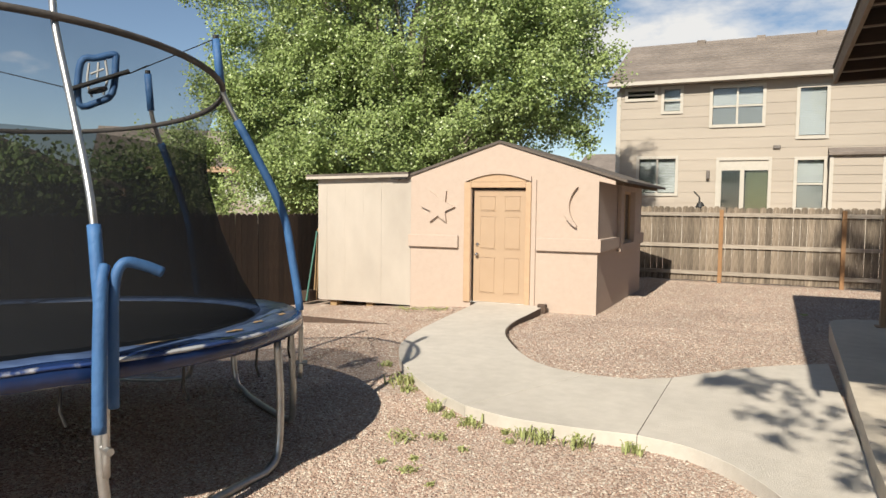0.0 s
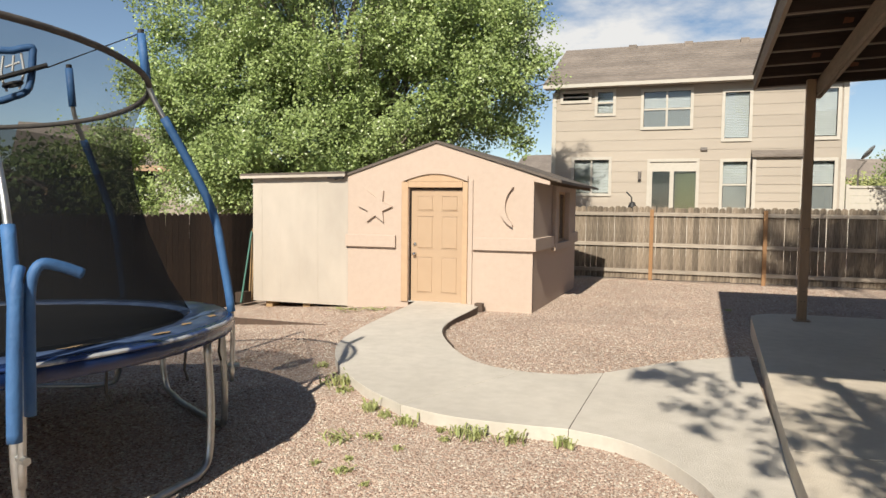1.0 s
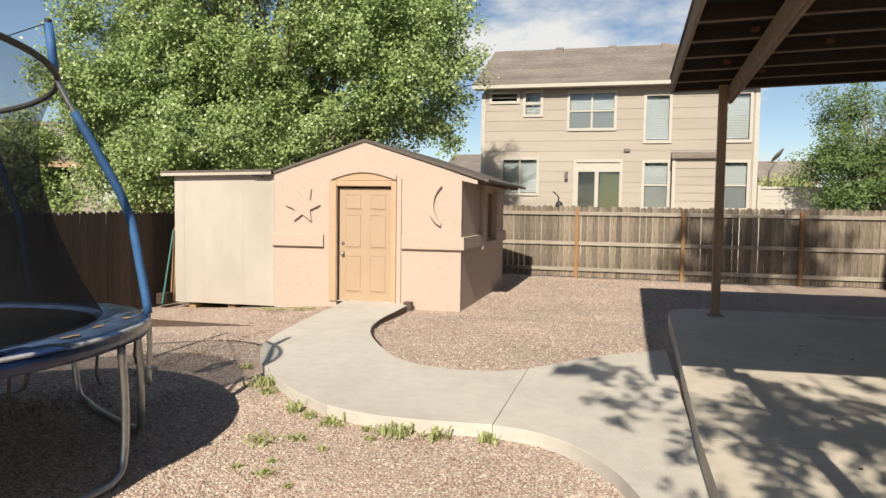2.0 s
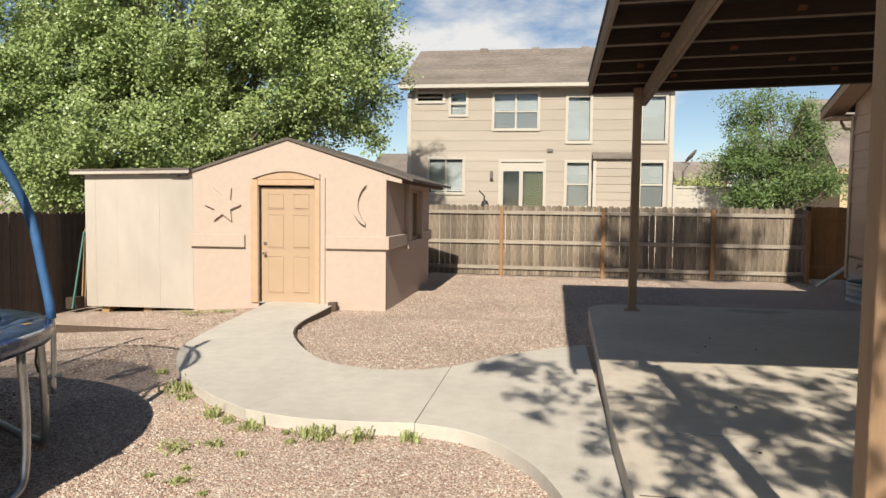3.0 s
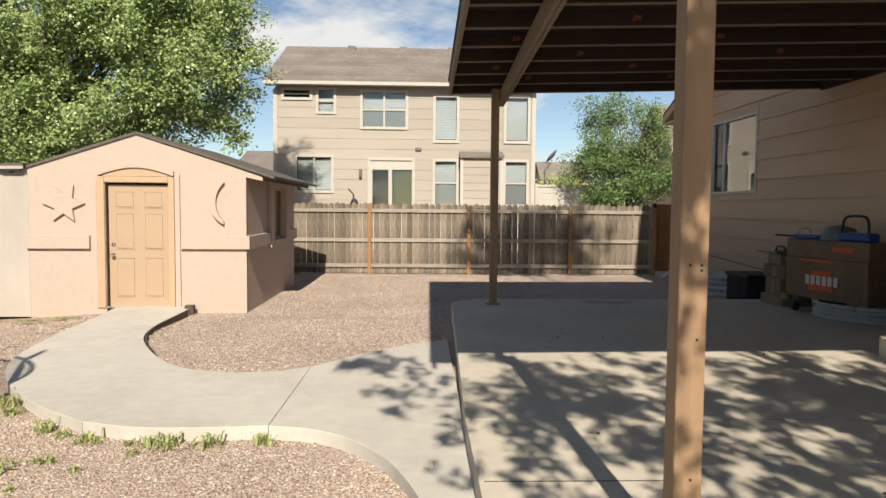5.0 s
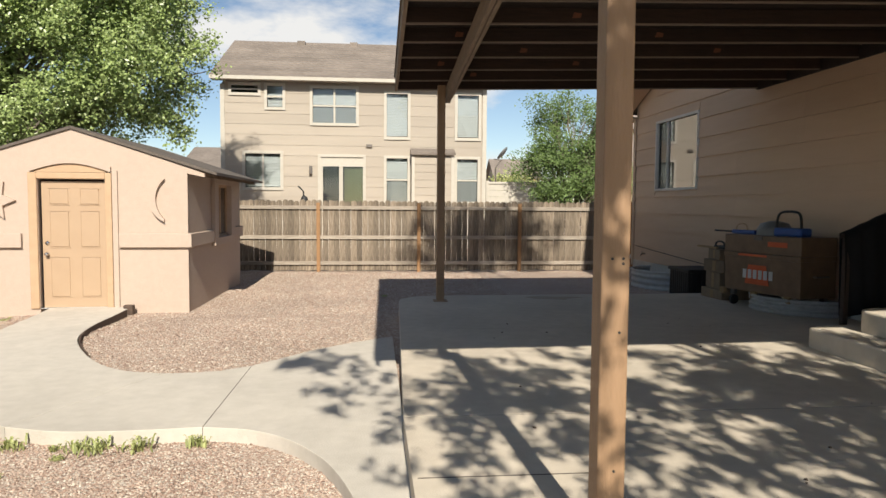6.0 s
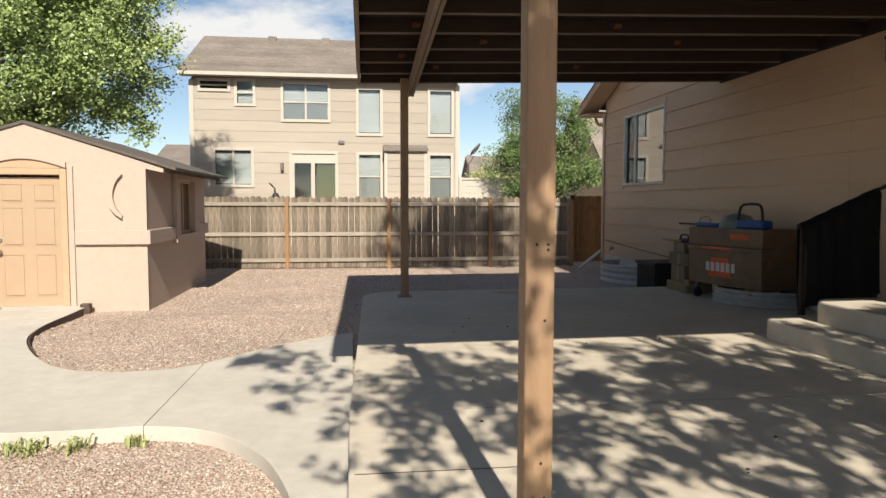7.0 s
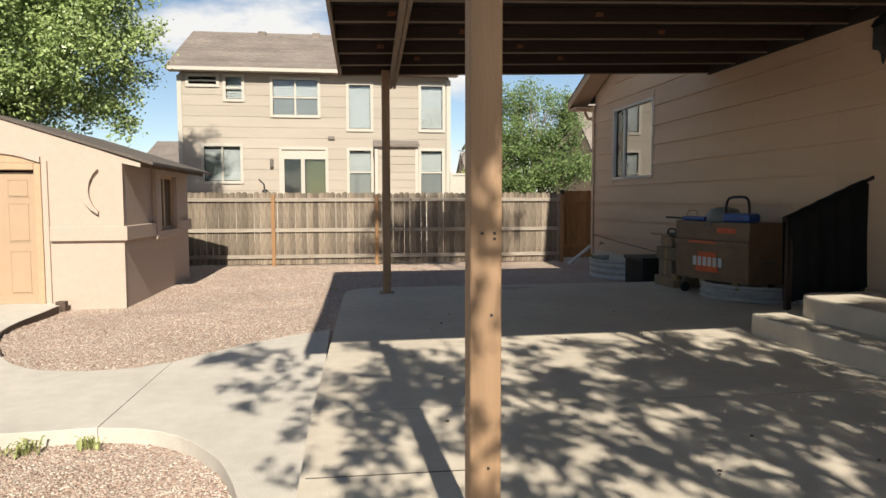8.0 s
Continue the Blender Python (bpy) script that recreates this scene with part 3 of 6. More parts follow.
part("fascia", prism([(EAVE_Y, EAVE_Z - 0.08), (RIDGE_Y, ridge_z - 0.18), (RIDGE_Y, ridge_z - 0.003), (EAVE_Y, EAVE_Z + 0.097)], "x", WX - 0.45, WX - 0.42), "trim", house)
part("soffit", prism([(EAVE_Y - 0.02, EAVE_Z - 0.06), (RIDGE_Y, ridge_z - 0.16), (RIDGE_Y, ridge_z - 0.12), (EAVE_Y - 0.02, EAVE_Z - 0.02)], "x", WX - 0.42, WX - 0.02), "siding", house)
part("eave_return", box((WX - 0.44, 16.42, EAVE_Z - 0.10), (WX + 0.6, EAVE_Y - 0.01, EAVE_Z - 0.062)), "siding", house)
part("gutter", box((WX - 0.40, EAVE_Y, EAVE_Z - 0.06), (16, EAVE_Y + 0.11, EAVE_Z + 0.06), 0.02), "shingle", house)
part("downspout", tube(smooth_line([(WX - 0.02, EAVE_Y - 0.05, EAVE_Z - 0.12), (WX - 0.03, 16.75, EAVE_Z - 0.3), (WX + 0.04, 16.5, EAVE_Z - 0.5), (WX + 0.04, 16.48, 2.0), (WX + 0.04, 16.48, 0.55)], 6), 0.035), "trim", house)
tagged(part("downspout_extension", tube([(WX + 0.02, 16.5, 0.52), (WX - 0.1, 16.5, 0.42), (WX - 0.55, 16.55, 0.06)], 0.04), "white"), "white downspout extension resting on the gravel", "downspout")
part("corner_board", box((WX - 0.04, 16.3, 0.3), (WX - 0.0235, 16.42, 3.86)), "siding", house)


def window_unit(name, x, ya, yb, za, zb, mull):
    """A slider window in a wall facing -x."""
    w = thing(name, (x, (ya + yb) / 2, za), "sliding window with white vinyl frame and blinds", "window", kind="structure")
    for a, b in (((x - 0.03, ya - 0.04, za - 0.05), (x + 0.1, yb + 0.04, za)), ((x - 0.03, ya - 0.04, zb), (x + 0.1, yb + 0.04, zb + 0.05)), ((x - 0.03, ya - 0.05, za), (x + 0.1, ya, zb)), ((x - 0.03, yb, za), (x + 0.1, yb + 0.05, zb)), ((x + 0.0, mull - 0.03, za), (x + 0.07, mull + 0.03, zb))):
        part("window_frame", box(a, b, 0.004), "white", w)
    for a, b in ((ya, mull - 0.03), (mull + 0.03, yb)):
        g = part("pane", box((x + 0.035, a, za), (x + 0.041, b, zb)), "glass_dark" if a == ya else "glass", w)
        g.visible_shadow = False
    part("blind", box((x + 0.12, ya, za), (x + 0.13, mull, zb)), "blind", w)
    part("backing", box((x + 0.5, ya - 0.3, za - 0.3), (x + 0.52, yb + 0.3, zb + 0.3)), "dark", w)
    return w


window_unit("window_1", WX, WIN_Y0 + 0.05, WIN_Y1 - 0.05, WIN_Z0 + 0.05, WIN_Z1 - 0.05, 14.55)

tap = thing("wall_tap", (WX, 15.6, 0.6), "brass garden tap on the siding", "tap")
part("spout", tube([(WX - 0.012, 15.6, 0.62), (WX - 0.09, 15.6, 0.62), (WX - 0.12, 15.6, 0.57)], 0.016), "steel_dark", tap)
part("wheel", lathe([(0.03, 0.655), (0.035, 0.66), (0.03, 0.665), (0.005, 0.66)], (WX - 0.08, 15.6), 12), "steel_dark", tap)
cable = smooth_line([(WX - 0.015, 16.25, 0.78), (WX - 0.02, 14.5, 0.70), (WX - 0.02, 12.6, 0.62), (WX - 0.02, 11.2, 0.56)], 6)
tagged(part("wall_cable", tube(cable, 0.008, sides=6), "black"), "thin dark cable running along the siding", "cable")

# ---- patio cover ----
cover = thing("patio_cover", (1.94, 6.5, PZ), "wooden patio roof on tan posts with dark rafters", "patio cover")
RX0, RX1, RY0, RY1 = 1.25, WX - 0.067, 2.35, 10.95
ROOF_RISE = (3.69 - 3.52) / (RX1 - RX0)


def roof_z(x):
    return 3.52 + ROOF_RISE * (x - RX0)


def sloped(x0, x1, y0, y1, lo, hi):
    return prism([(x0, roof_z(x0) + lo), (x1, roof_z(x1) + lo), (x1, roof_z(x1) + hi), (x0, roof_z(x0) + hi)], "y", y0, y1)


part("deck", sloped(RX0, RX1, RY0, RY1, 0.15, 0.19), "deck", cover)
part("shingles", sloped(RX0 - 0.03, RX1, RY0 - 0.03, RY1 + 0.03, 0.193, 0.225), "shingle", cover)
n_raft = 11
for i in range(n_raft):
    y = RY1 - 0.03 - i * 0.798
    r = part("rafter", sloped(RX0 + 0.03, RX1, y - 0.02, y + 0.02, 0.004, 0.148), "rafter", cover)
    # thin strip coloured as the lit underside of its rafter
    part("edge_strip", sloped(RX0 + 0.03, RX1, y - 0.02, y + 0.02, -0.012, 0.002), "rafter_lit_edge", r, "lower edge coloured pale as the lit bottom face")
for k, (i, x) in enumerate(((1, 2.3), (1, 4.4), (2, 1.75), (2, 3.6), (3, 2.7), (3, 5.2), (4, 4.1), (4, 1.8), (5, 2.9))):
    y = RY1 - 0.03 - i * 0.798 - 0.0225
    part("rust_mark", prism([(x, roof_z(x) + 0.05), (x + 0.09, roof_z(x) + 0.055), (x + 0.10, roof_z(x) + 0.10), (x + 0.02, roof_z(x) + 0.11)], "y", y, y + 0.002), "orange_dull", cover)
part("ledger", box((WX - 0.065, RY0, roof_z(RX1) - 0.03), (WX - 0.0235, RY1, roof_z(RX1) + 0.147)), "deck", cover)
part("fascia", prism([(RX0 - 0.012, roof_z(RX0) - 0.02), (RX0 + 0.027, roof_z(RX0) - 0.02), (RX0 + 0.027, roof_z(RX0) + 0.188), (RX0 - 0.012, roof_z(RX0) + 0.188)], "y", RY0 - 0.02, RY1 + 0.02), "beam", cover)
BX = 2.045
part("beam", box((BX - 0.045, RY0, roof_z(BX) - 0.22), (BX - 0.004, RY1 - 0.05, roof_z(BX) - 0.016), 0.004), "beam", cover)
part("beam", box((BX + 0.004, RY0, roof_z(BX) - 0.22), (BX + 0.045, RY1 - 0.05, roof_z(BX) - 0.016), 0.004), "beam", cover)
for px, y, ztop in ((1.866, 2.66, 0.225), (1.925, 10.5, 0.014)):
    s = 0.058
    p = part("post", box((px - s, y - s, PZ), (px + s, y + s, roof_z(px) - ztop), 0.007), "post", cover)
    part("post_base", box((px - s - 0.05, y - s - 0.05, PZ), (px + s + 0.05, y + s + 0.05, PZ + 0.012), 0.004), "post", p)
    for zz, dx in ((1.52, -0.015), (1.52, 0.03), (1.50, 0.03), (1.225, 0.02), (0.66, 0.01), (0.52, -0.02), (0.52, 0.025)):
        part("bolt", tube([(px + dx, y - s - 0.002, zz), (px + dx, y - s + 0.004, zz)], 0.006, sides=8), "black", p)

# the cover's free edge runs a little askew to the house
for ob in cover.children_recursive:
    if ob.name.split(".")[0] in ("deck", "shingles", "rafter", "edge_strip", "fascia"):
        for v in ob.data.vertices:
            if v.co.x < 1.5:
                v.co.x += 0.014 * (v.co.y - 10.95)
    elif ob.name.split(".")[0] == "beam":
        for v in ob.data.vertices:
            v.co.x += 0.034 * (v.co.y - 10.6)

# ---- back fence, side fence, gate ----
FY = 17.87


def picket(width, height, mat):
    """A dog-eared fence board standing at the origin."""
    w, c = width / 2, width * 0.28
    me = bpy.data.meshes.new("picket")
    bm = prism([(-w, 0), (w, 0), (w, height - c), (w - c, height), (c - w, height), (-w, height - c)], "y", -0.008, 0.008)
    bmesh.ops.recalc_face_normals(bm, faces=bm.faces)
    bm.to_mesh(me)
    bm.free()
    me.materials.append(M[mat])
    return me


def fence_run(name, label, start, end, height, z0, mat, post_mat, posts, rails, side, width=0.14):
    """Boards from start to end; side: on which side of the boards the rails and posts are."""
    a, b = Vector((*start, z0)), Vector((*end, z0))
    d = (b - a).normalized()
    nrm = Vector((-d.y, d.x, 0)) * side
    f = thing(name, (a + b) / 2, label, "fence")
    inv = Matrix.Translation(-Vector(f.location))
    kinds = [picket(width * k, height + h, mat) for k, h in ((1, 0), (0.97, 0.012), (1.0, -0.012), (0.985, 0.004))]
    turn = math.atan2(d.y, d.x)
    for i in range(int((b - a).length / (width + 0.004))):
        ob = new("picket", kinds[rng.integers(4)])
        ob.parent, ob.matrix_parent_inverse = f, inv
        p = a + d * ((i + 0.5) * (width + 0.004))
        ob.matrix_basis = Matrix.Translation((p.x, p.y, z0 + rng.uniform(-0.01, 0.01))) @ Matrix.Rotation(turn + rng.uniform(-0.015, 0.015), 4, "Z") @ Matrix.Rotation(rng.uniform(-0.006, 0.006), 4, "Y")
    for rz in rails:
        for s0, s1 in zip(posts, posts[1:]):
            q = [a + d * s0 + nrm * 0.011, a + d * s1 + nrm * 0.011, a + d * s1 + nrm * 0.06, a + d * s0 + nrm * 0.06]
            part("rail", prism([(v.x, v.y) for v in q], "z", z0 + rz - 0.045, z0 + rz + 0.045), "fence_rail" if mat == "fence" else mat, f)
    for s in posts:
        c = a + d * s + nrm * 0.106
        part("fence_post", box((c.x - 0.045, c.y - 0.045, z0 - 0.05), (c.x + 0.045, c.y + 0.045, z0 + height - 0.06), 0.006), post_mat, f)
    return f


fence_run("back_fence", "weathered brown wooden privacy fence across the back of the yard", (-7.6, FY), (7.0, FY), 1.80, 0.02, "fence", "fence_post", (0.1, 2.2, 4.65, 7.1, 9.66, 12.3, 14.5), (0.2, 0.86, 1.62), -1)
fence_run("side_fence", "dark brown wooden privacy fence along the side of the yard", (-7.7, FY), (-7.7, -6), 1.75, -0.16, "fence_dark", "fence_dark", (0.1, 2.5, 5, 7.5, 10, 12.5, 15, 17.5, 20, 22.5, 23.7), (0.25, 0.9, 1.5), -1)
gate = thing("gate", (7.6, FY, 0.0), "reddish new cedar gate beside the house", "gate")
for i in range(9):
    x = 7.08 + i * 0.125
    part("board", box((x, FY + 0.3, 0.08), (x + 0.12, FY + 0.318, 1.86 + 0.01 * (i % 2)), 0.002), "gate", gate)
for zz in (0.35, 1.5):
    part("rail", box((7.08, FY + 0.26, zz), (8.2, FY + 0.298, zz + 0.09), 0.003), "gate", gate)
part("gate_post", box((6.98, FY + 0.24, 0.0), (7.07, FY + 0.33, 1.88), 0.005), "fence_dark", gate)
part("gate_post", box((8.22, FY + 0.24, 0.0), (8.31, FY + 0.33, 1.88), 0.005), "fence_dark", gate)

# ---- garden shed ----
SY, SX0, SX1, SB = 11.18, -5.35, -2.0, 15.25
APEX_X, APEX_Z, EAVE = -3.69, 2.84, 2.28
shed = thing("shed", (-3.7, 13.4, 0), "peach stucco garden shed with a tan panelled door", "shed")


def shed_top(x):
    return APEX_Z - (APEX_Z - EAVE) * abs(x - APEX_X) / (SX1 - APEX_X)


DX0, DX1, DZ = -4.19, -3.22, 2.08
for outline in ([(SX0, -0.15), (DX0, -0.15), (DX0, shed_top(DX0)), (SX0, shed_top(SX0))], [(DX1, -0.15), (SX1, -0.15), (SX1, EAVE), (DX1, shed_top(DX1))], [(DX0, DZ), (DX1, DZ), (DX1, shed_top(DX1)), (APEX_X, APEX_Z), (DX0, shed_top(DX0))]):
    part("front_wall", prism(outline, "y", SY, SY + 0.12), "stucco", shed)
SWY0, SWY1, SWZ0, SWZ1 = 12.98, 14.08, 1.10, 2.08
for y0, y1, z0, z1 in ((SY + 0.12, SWY0, -0.15, EAVE), (SWY1, SB, -0.15, EAVE), (SWY0, SWY1, -0.15, SWZ0), (SWY0, SWY1, SWZ1, EAVE)):
    part("side_wall", box((SX1 - 0.12, y0, z0), (SX1, y1, z1)), "stucco", shed)
part("side_wall", box((SX0, SY + 0.12, -0.15), (SX0 + 0.12, SB, shed_top(SX0))), "stucco", shed)
part("back_wall", prism([(SX0 + 0.12, -0.15), (SX1 - 0.12, -0.15), (SX1 - 0.12, shed_top(SX1 - 0.12)), (APEX_X, APEX_Z), (SX0 + 0.12, shed_top(SX0 + 0.12))], "y", SB - 0.12, SB), "stucco", shed)
RO = 0.03
part("roof", prism([(-1.55, shed_top(-1.55) + 0.034), (APEX_X, APEX_Z + 0.004), (-5.6, shed_top(-5.6) + 0.004), (-5.6, shed_top(-5.6) + 0.05), (APEX_X, APEX_Z + 0.05), (-1.55, shed_top(-1.55) + 0.08)], "y", SY - RO, SB + 0.28), "shingle", shed, "brown shingle roof with a thin edge")
for y in (SY + 0.45, 12.2, 13.1, 14.0, 14.9, SB + 0.1):
    part("rafter_tail", prism([(SX1, shed_top(SX1) - 0.09), (-1.7, shed_top(-1.7) - 0.05), (-1.7, shed_top(-1.7) + 0.02), (SX1, shed_top(SX1))], "y", y - 0.02, y + 0.02), "beam", shed)
part("eave_corner", prism([(SX1, EAVE - 0.09), (-1.74, shed_top(-1.74) - 0.06), (-1.74, shed_top(-1.74)), (SX1, EAVE)], "y", SY + 0.002, SY + 0.06), "stucco", shed)
# foam bands and door surround
for x0, x1 in ((SX0 - 0.03, -4.42), (-3.02, SX1 + 0.06)):
    part("band", box((x0, SY - 0.06, 1.03), (x1, SY - 0.001, 1.25), 0.012), "stucco", shed)
for y0, y1 in ((SY - 0.001, 12.68), (14.42, SB + 0.04)):
    part("band", box((SX1 + 0.001, y0, 1.03), (SX1 + 0.06, y1, 1.25), 0.012), "stucco", shed)
for x0, x1 in ((DX0 - 0.13, DX0 - 0.005), (DX1 + 0.005, DX1 + 0.1)):
    part("door_casing", box((x0, SY - 0.03, 0.09), (x1, SY + 0.1, DZ + 0.1), 0.01), "trim", shed)
part("door_casing", box((DX0 - 0.005, SY - 0.03, DZ + 0.005), (DX1 + 0.005, SY + 0.1, DZ + 0.1), 0.01), "trim", shed)
part("pilaster", box((DX1 + 0.11, SY - 0.035, 0.05), (-3.03, SY - 0.001, 2.22), 0.01), "stucco", shed)
arch = [(DX0 - 0.1 + 1.17 * i / 16, 2.19 + 0.13 * math.sin(math.pi * i / 16)) for i in range(17)]
part("arch", prism(arch + [(x, z + 0.085) for x, z in arch[::-1]], "y", SY - 0.055, SY - 0.001), "stucco", shed)
part("arch_infill", prism(arch[1:-1] + [(arch[-2][0], 2.185), (arch[1][0], 2.185)], "y", SY - 0.022, SY - 0.001), "trim", shed)
# six-panel door
door = part("door", box((DX0 + 0.03, SY + 0.06, 0.1), (DX1 - 0.01, SY + 0.1, DZ - 0.03), 0.003), "door", shed, "closed tan six-panel door")
dw = DX1 - DX0 - 0.04
for z0, z1 in ((0.27, 0.87), (1.04, 1.58), (1.70, 1.93)):
    for k in (0, 1):
        x0 = DX0 + 0.03 + 0.12 + k * (dw / 2 - 0.02)
        bm = box((x0, SY + 0.052, z0), (x0 + dw / 2 - 0.2, SY + 0.0595, z1), 0.007)
        part("door_panel", bm, "door", door)
        for a, b in (((x0 - 0.02, z0 - 0.02), (x0 + dw / 2 - 0.18, z0 - 0.008)), ((x0 - 0.02, z1 + 0.008), (x0 + dw / 2 - 0.18, z1 + 0.02))):
            part("panel_moulding", box((a[0], SY + 0.053, a[1]), (b[0], SY + 0.0595, b[1])), "door", door)
kx = DX0 + 0.1
part("door_knob", lathe([(0.001, 0), (0.03, 0.004), (0.03, 0.012), (0.012, 0.02), (0.012, 0.04), (0.03, 0.055), (0.028, 0.075), (0.001, 0.082)], (0, 0), 16, closed=False), "chrome", door, "round chrome knob", True).matrix_basis = Matrix.Translation((kx, SY + 0.06, 0.93)) @ Matrix.Rotation(radians(90), 4, "X")
part("deadbolt", lathe([(0.001, 0), (0.03, 0.002), (0.028, 0.02), (0.001, 0.024)], (0, 0), 16, closed=False), "chrome", door, "chrome deadbolt", True).matrix_basis = Matrix.Translation((kx, SY + 0.06, 1.10)) @ Matrix.Rotation(radians(90), 4, "X")
part("threshold", box((DX0, SY - 0.02, 0.085), (DX1, SY + 0.11, 0.102), 0.003), "steel", shed)
# side window with foam surround
for a, b in (((12.7, 0.96), (14.42, SWZ0)), ((12.7, SWZ1), (14.42, 2.2)), ((12.7, SWZ0), (SWY0, SWZ1)), ((SWY1, SWZ0), (14.42, SWZ1))):
    part("window_surround", box((SX1 + 0.001, a[0], a[1]), (SX1 + 0.075, b[0], b[1]), 0.01), "stucco", shed)
swin = part("window_frame", box((SX1 - 0.06, SWY0, SWZ0), (SX1 - 0.02, SWY0 + 0.05, SWZ1)), "trim", shed)
for a, b in (((SWY1 - 0.05, SWZ0), (SWY1, SWZ1)), ((SWY0 + 0.05, SWZ0), (SWY1 - 0.05, SWZ0 + 0.05)), ((SWY0 + 0.05, SWZ1 - 0.05), (SWY1 - 0.05, SWZ1)), ((13.51, SWZ0 + 0.05), (13.55, SWZ1 - 0.05))):
    part("window_bar", box((SX1 - 0.06, a[0], a[1]), (SX1 - 0.02, b[0], b[1])), "trim", swin)
g = part("pane", box((SX1 - 0.045, SWY0 + 0.05, SWZ0 + 0.05), (SX1 - 0.04, SWY1 - 0.05, SWZ1 - 0.05)), "glass_dark", swin)
g.visible_shadow = False
part("curtain", box((SX1 - 0.2, 13.0, 1.1), (SX1 - 0.19, 13.35, 2.0)), "blind", swin)
# relief star and crescent moon
def star_outline(cx, cz, ro, ri, turn, spread):
    pts = []
    for i in range(12):
        r, a = (ro if i % 2 == 0 else ri), turn + math.pi * i / 6
        pts.append((cx + r * math.cos(a) * spread, cz + r * math.sin(a)))
    return pts


part("star", prism(star_outline(-4.81, 1.75, 0.32, 0.16, 0.0, 1.0), "y", SY - 0.05, SY - 0.001), "stucco", shed)
n = 18
outer = [(-2.2 + 0.36 * math.cos(radians(118 + 128 * i / n)), 1.77 + 0.37 * math.sin(radians(118 + 128 * i / n))) for i in range(n + 1)]
inner = [(-2.07 + 0.40 * math.cos(radians(131 + 96 * i / n)), 1.78 + 0.42 * math.sin(radians(131 + 96 * i / n))) for i in range(n + 1)]
part("moon", prism(outer + inner[::-1], "y", SY - 0.065, SY - 0.001), "stucco", shed)

# ---- lean-to store beside the shed ----
lean = thing("lean_to", (-6.3, 13, -0.1), "cream wood-panelled lean-to store raised on timber blocks", "shed")
LX0, LX1, LZ0 = -7.3, -5.352, -0.05
for x0, x1 in ((LX0, -7.11), (-7.108, -5.95), (-5.948, LX1)):
    part("panel", prism([(x0, LZ0), (x1, LZ0), (x1, 2.3), (x0, 2.27)], "y", SY + 0.0, SY + 0.02), "panel", lean)
for x in (-6.72, -6.33):
    part("groove", box((x, SY - 0.0015, LZ0 + 0.01), (x + 0.008, SY - 0.0005, 2.24)), "panel", lean)
part("side_panel", box((LX0, SY + 0.02, LZ0), (LX0 + 0.03, 14.8, 2.26)), "panel", lean)
part("back_panel", box((LX0 + 0.03, 14.77, LZ0), (LX1, 14.8, 2.26)), "panel", lean)
part("floor_panel", box((LX0 + 0.03, SY + 0.02, LZ0), (LX1, 14.77, LZ0 + 0.04)), "lumber", lean)
part("roof", prism([(-7.5, 2.285), (-5.36, 2.325), (-5.36, 2.365), (-7.5, 2.325)], "y", SY - 0.12, 15.0), "shingle", lean)
part("fascia", prism([(-7.5, 2.235), (-5.36, 2.275), (-5.36, 2.323), (-7.5, 2.283)], "y", SY - 0.12, SY - 0.095), "panel", lean)
part("bracket", box((-5.72, SY - 0.1, 2.235), (-5.40, SY - 0.06, 2.262), 0.004), "black", lean)
for x in (-7.08, -6.3):
    for y in (SY + 0.08, 14.5):
        part("block", box((x, y, -0.22), (x + 0.14, y + 0.3, LZ0 - 0.002), 0.006), "lumber", lean)

# the shed and its store stand a little askew to the house
askew = Matrix.Translation((SX1, SY, 0)) @ Matrix.Rotation(radians(2.8), 4, "Z") @ Matrix.Translation((-SX1, -SY, 0))
for ob in (shed, lean):
    ob.matrix_basis = askew @ Matrix.Translation(ob.location)
# its side walls run square to the back fence
for ob in (*shed.children_recursive, *lean.children_recursive):
    if ob.name.split(".")[0] not in ("door_knob", "deadbolt"):
        for v in ob.data.vertices:
            if v.co.y > SY + 0.13:
                v.co.x += 0.055 * (v.co.y - SY)

# tools leaning on the fence beside the store
rake = thing("garden_tool", (-7.5, 10.9, -0.1), "green-handled garden tool leaning against the dark fence", "garden tool")
part("handle", tube([(-7.45, 10.75, -0.08), (-7.38, 11.0, 1.25)], 0.018), "green", rake)
part("board", box((-7.62, 10.8, -0.1), (-7.42, 11.05, 0.1), 0.01), "fence_dark", rake)
plank = thing("plank", (-7.4, 11.05, -0.1), "weathered timber offcut propped beside the store", "plank")
part("plank", prism([(-7.50, -0.1), (-7.42, -0.1), (-7.32, 1.3), (-7.40, 1.3)], "y", 11.04, 11.075), "lumber", plank)

# ---- trampoline with enclosure ----
TC = Vector((-4.4, 2.87, 0))
tramp = thing("trampoline", (TC.x, TC.y, 0), "round trampoline with blue pad, black bed and safety net", "trampoline")
RIM = 0.95


def polar(r, deg, z):
    return Vector((TC.x + r * math.cos(radians(deg)), TC.y + r * math.sin(radians(deg)), z))


part("frame_ring", tube([polar(2.1, 360 * i / 72, RIM - 0.06) for i in range(72)], 0.026, closed=True), "steel", tramp, "", True)
part("bed", lathe([(0.001, RIM), (1.84, RIM + 0.01), (1.84, RIM - 0.002), (0.001, RIM - 0.012)], TC, 72), "mat_bed", tramp, "taut black jumping bed")


def wave(a, z):
    return 0.012 * noise.noise((4 * math.cos(a), 4 * math.sin(a), 0.5)) + 0.008 * noise.noise((13 * math.cos(a), 13 * math.sin(a), 1.7))


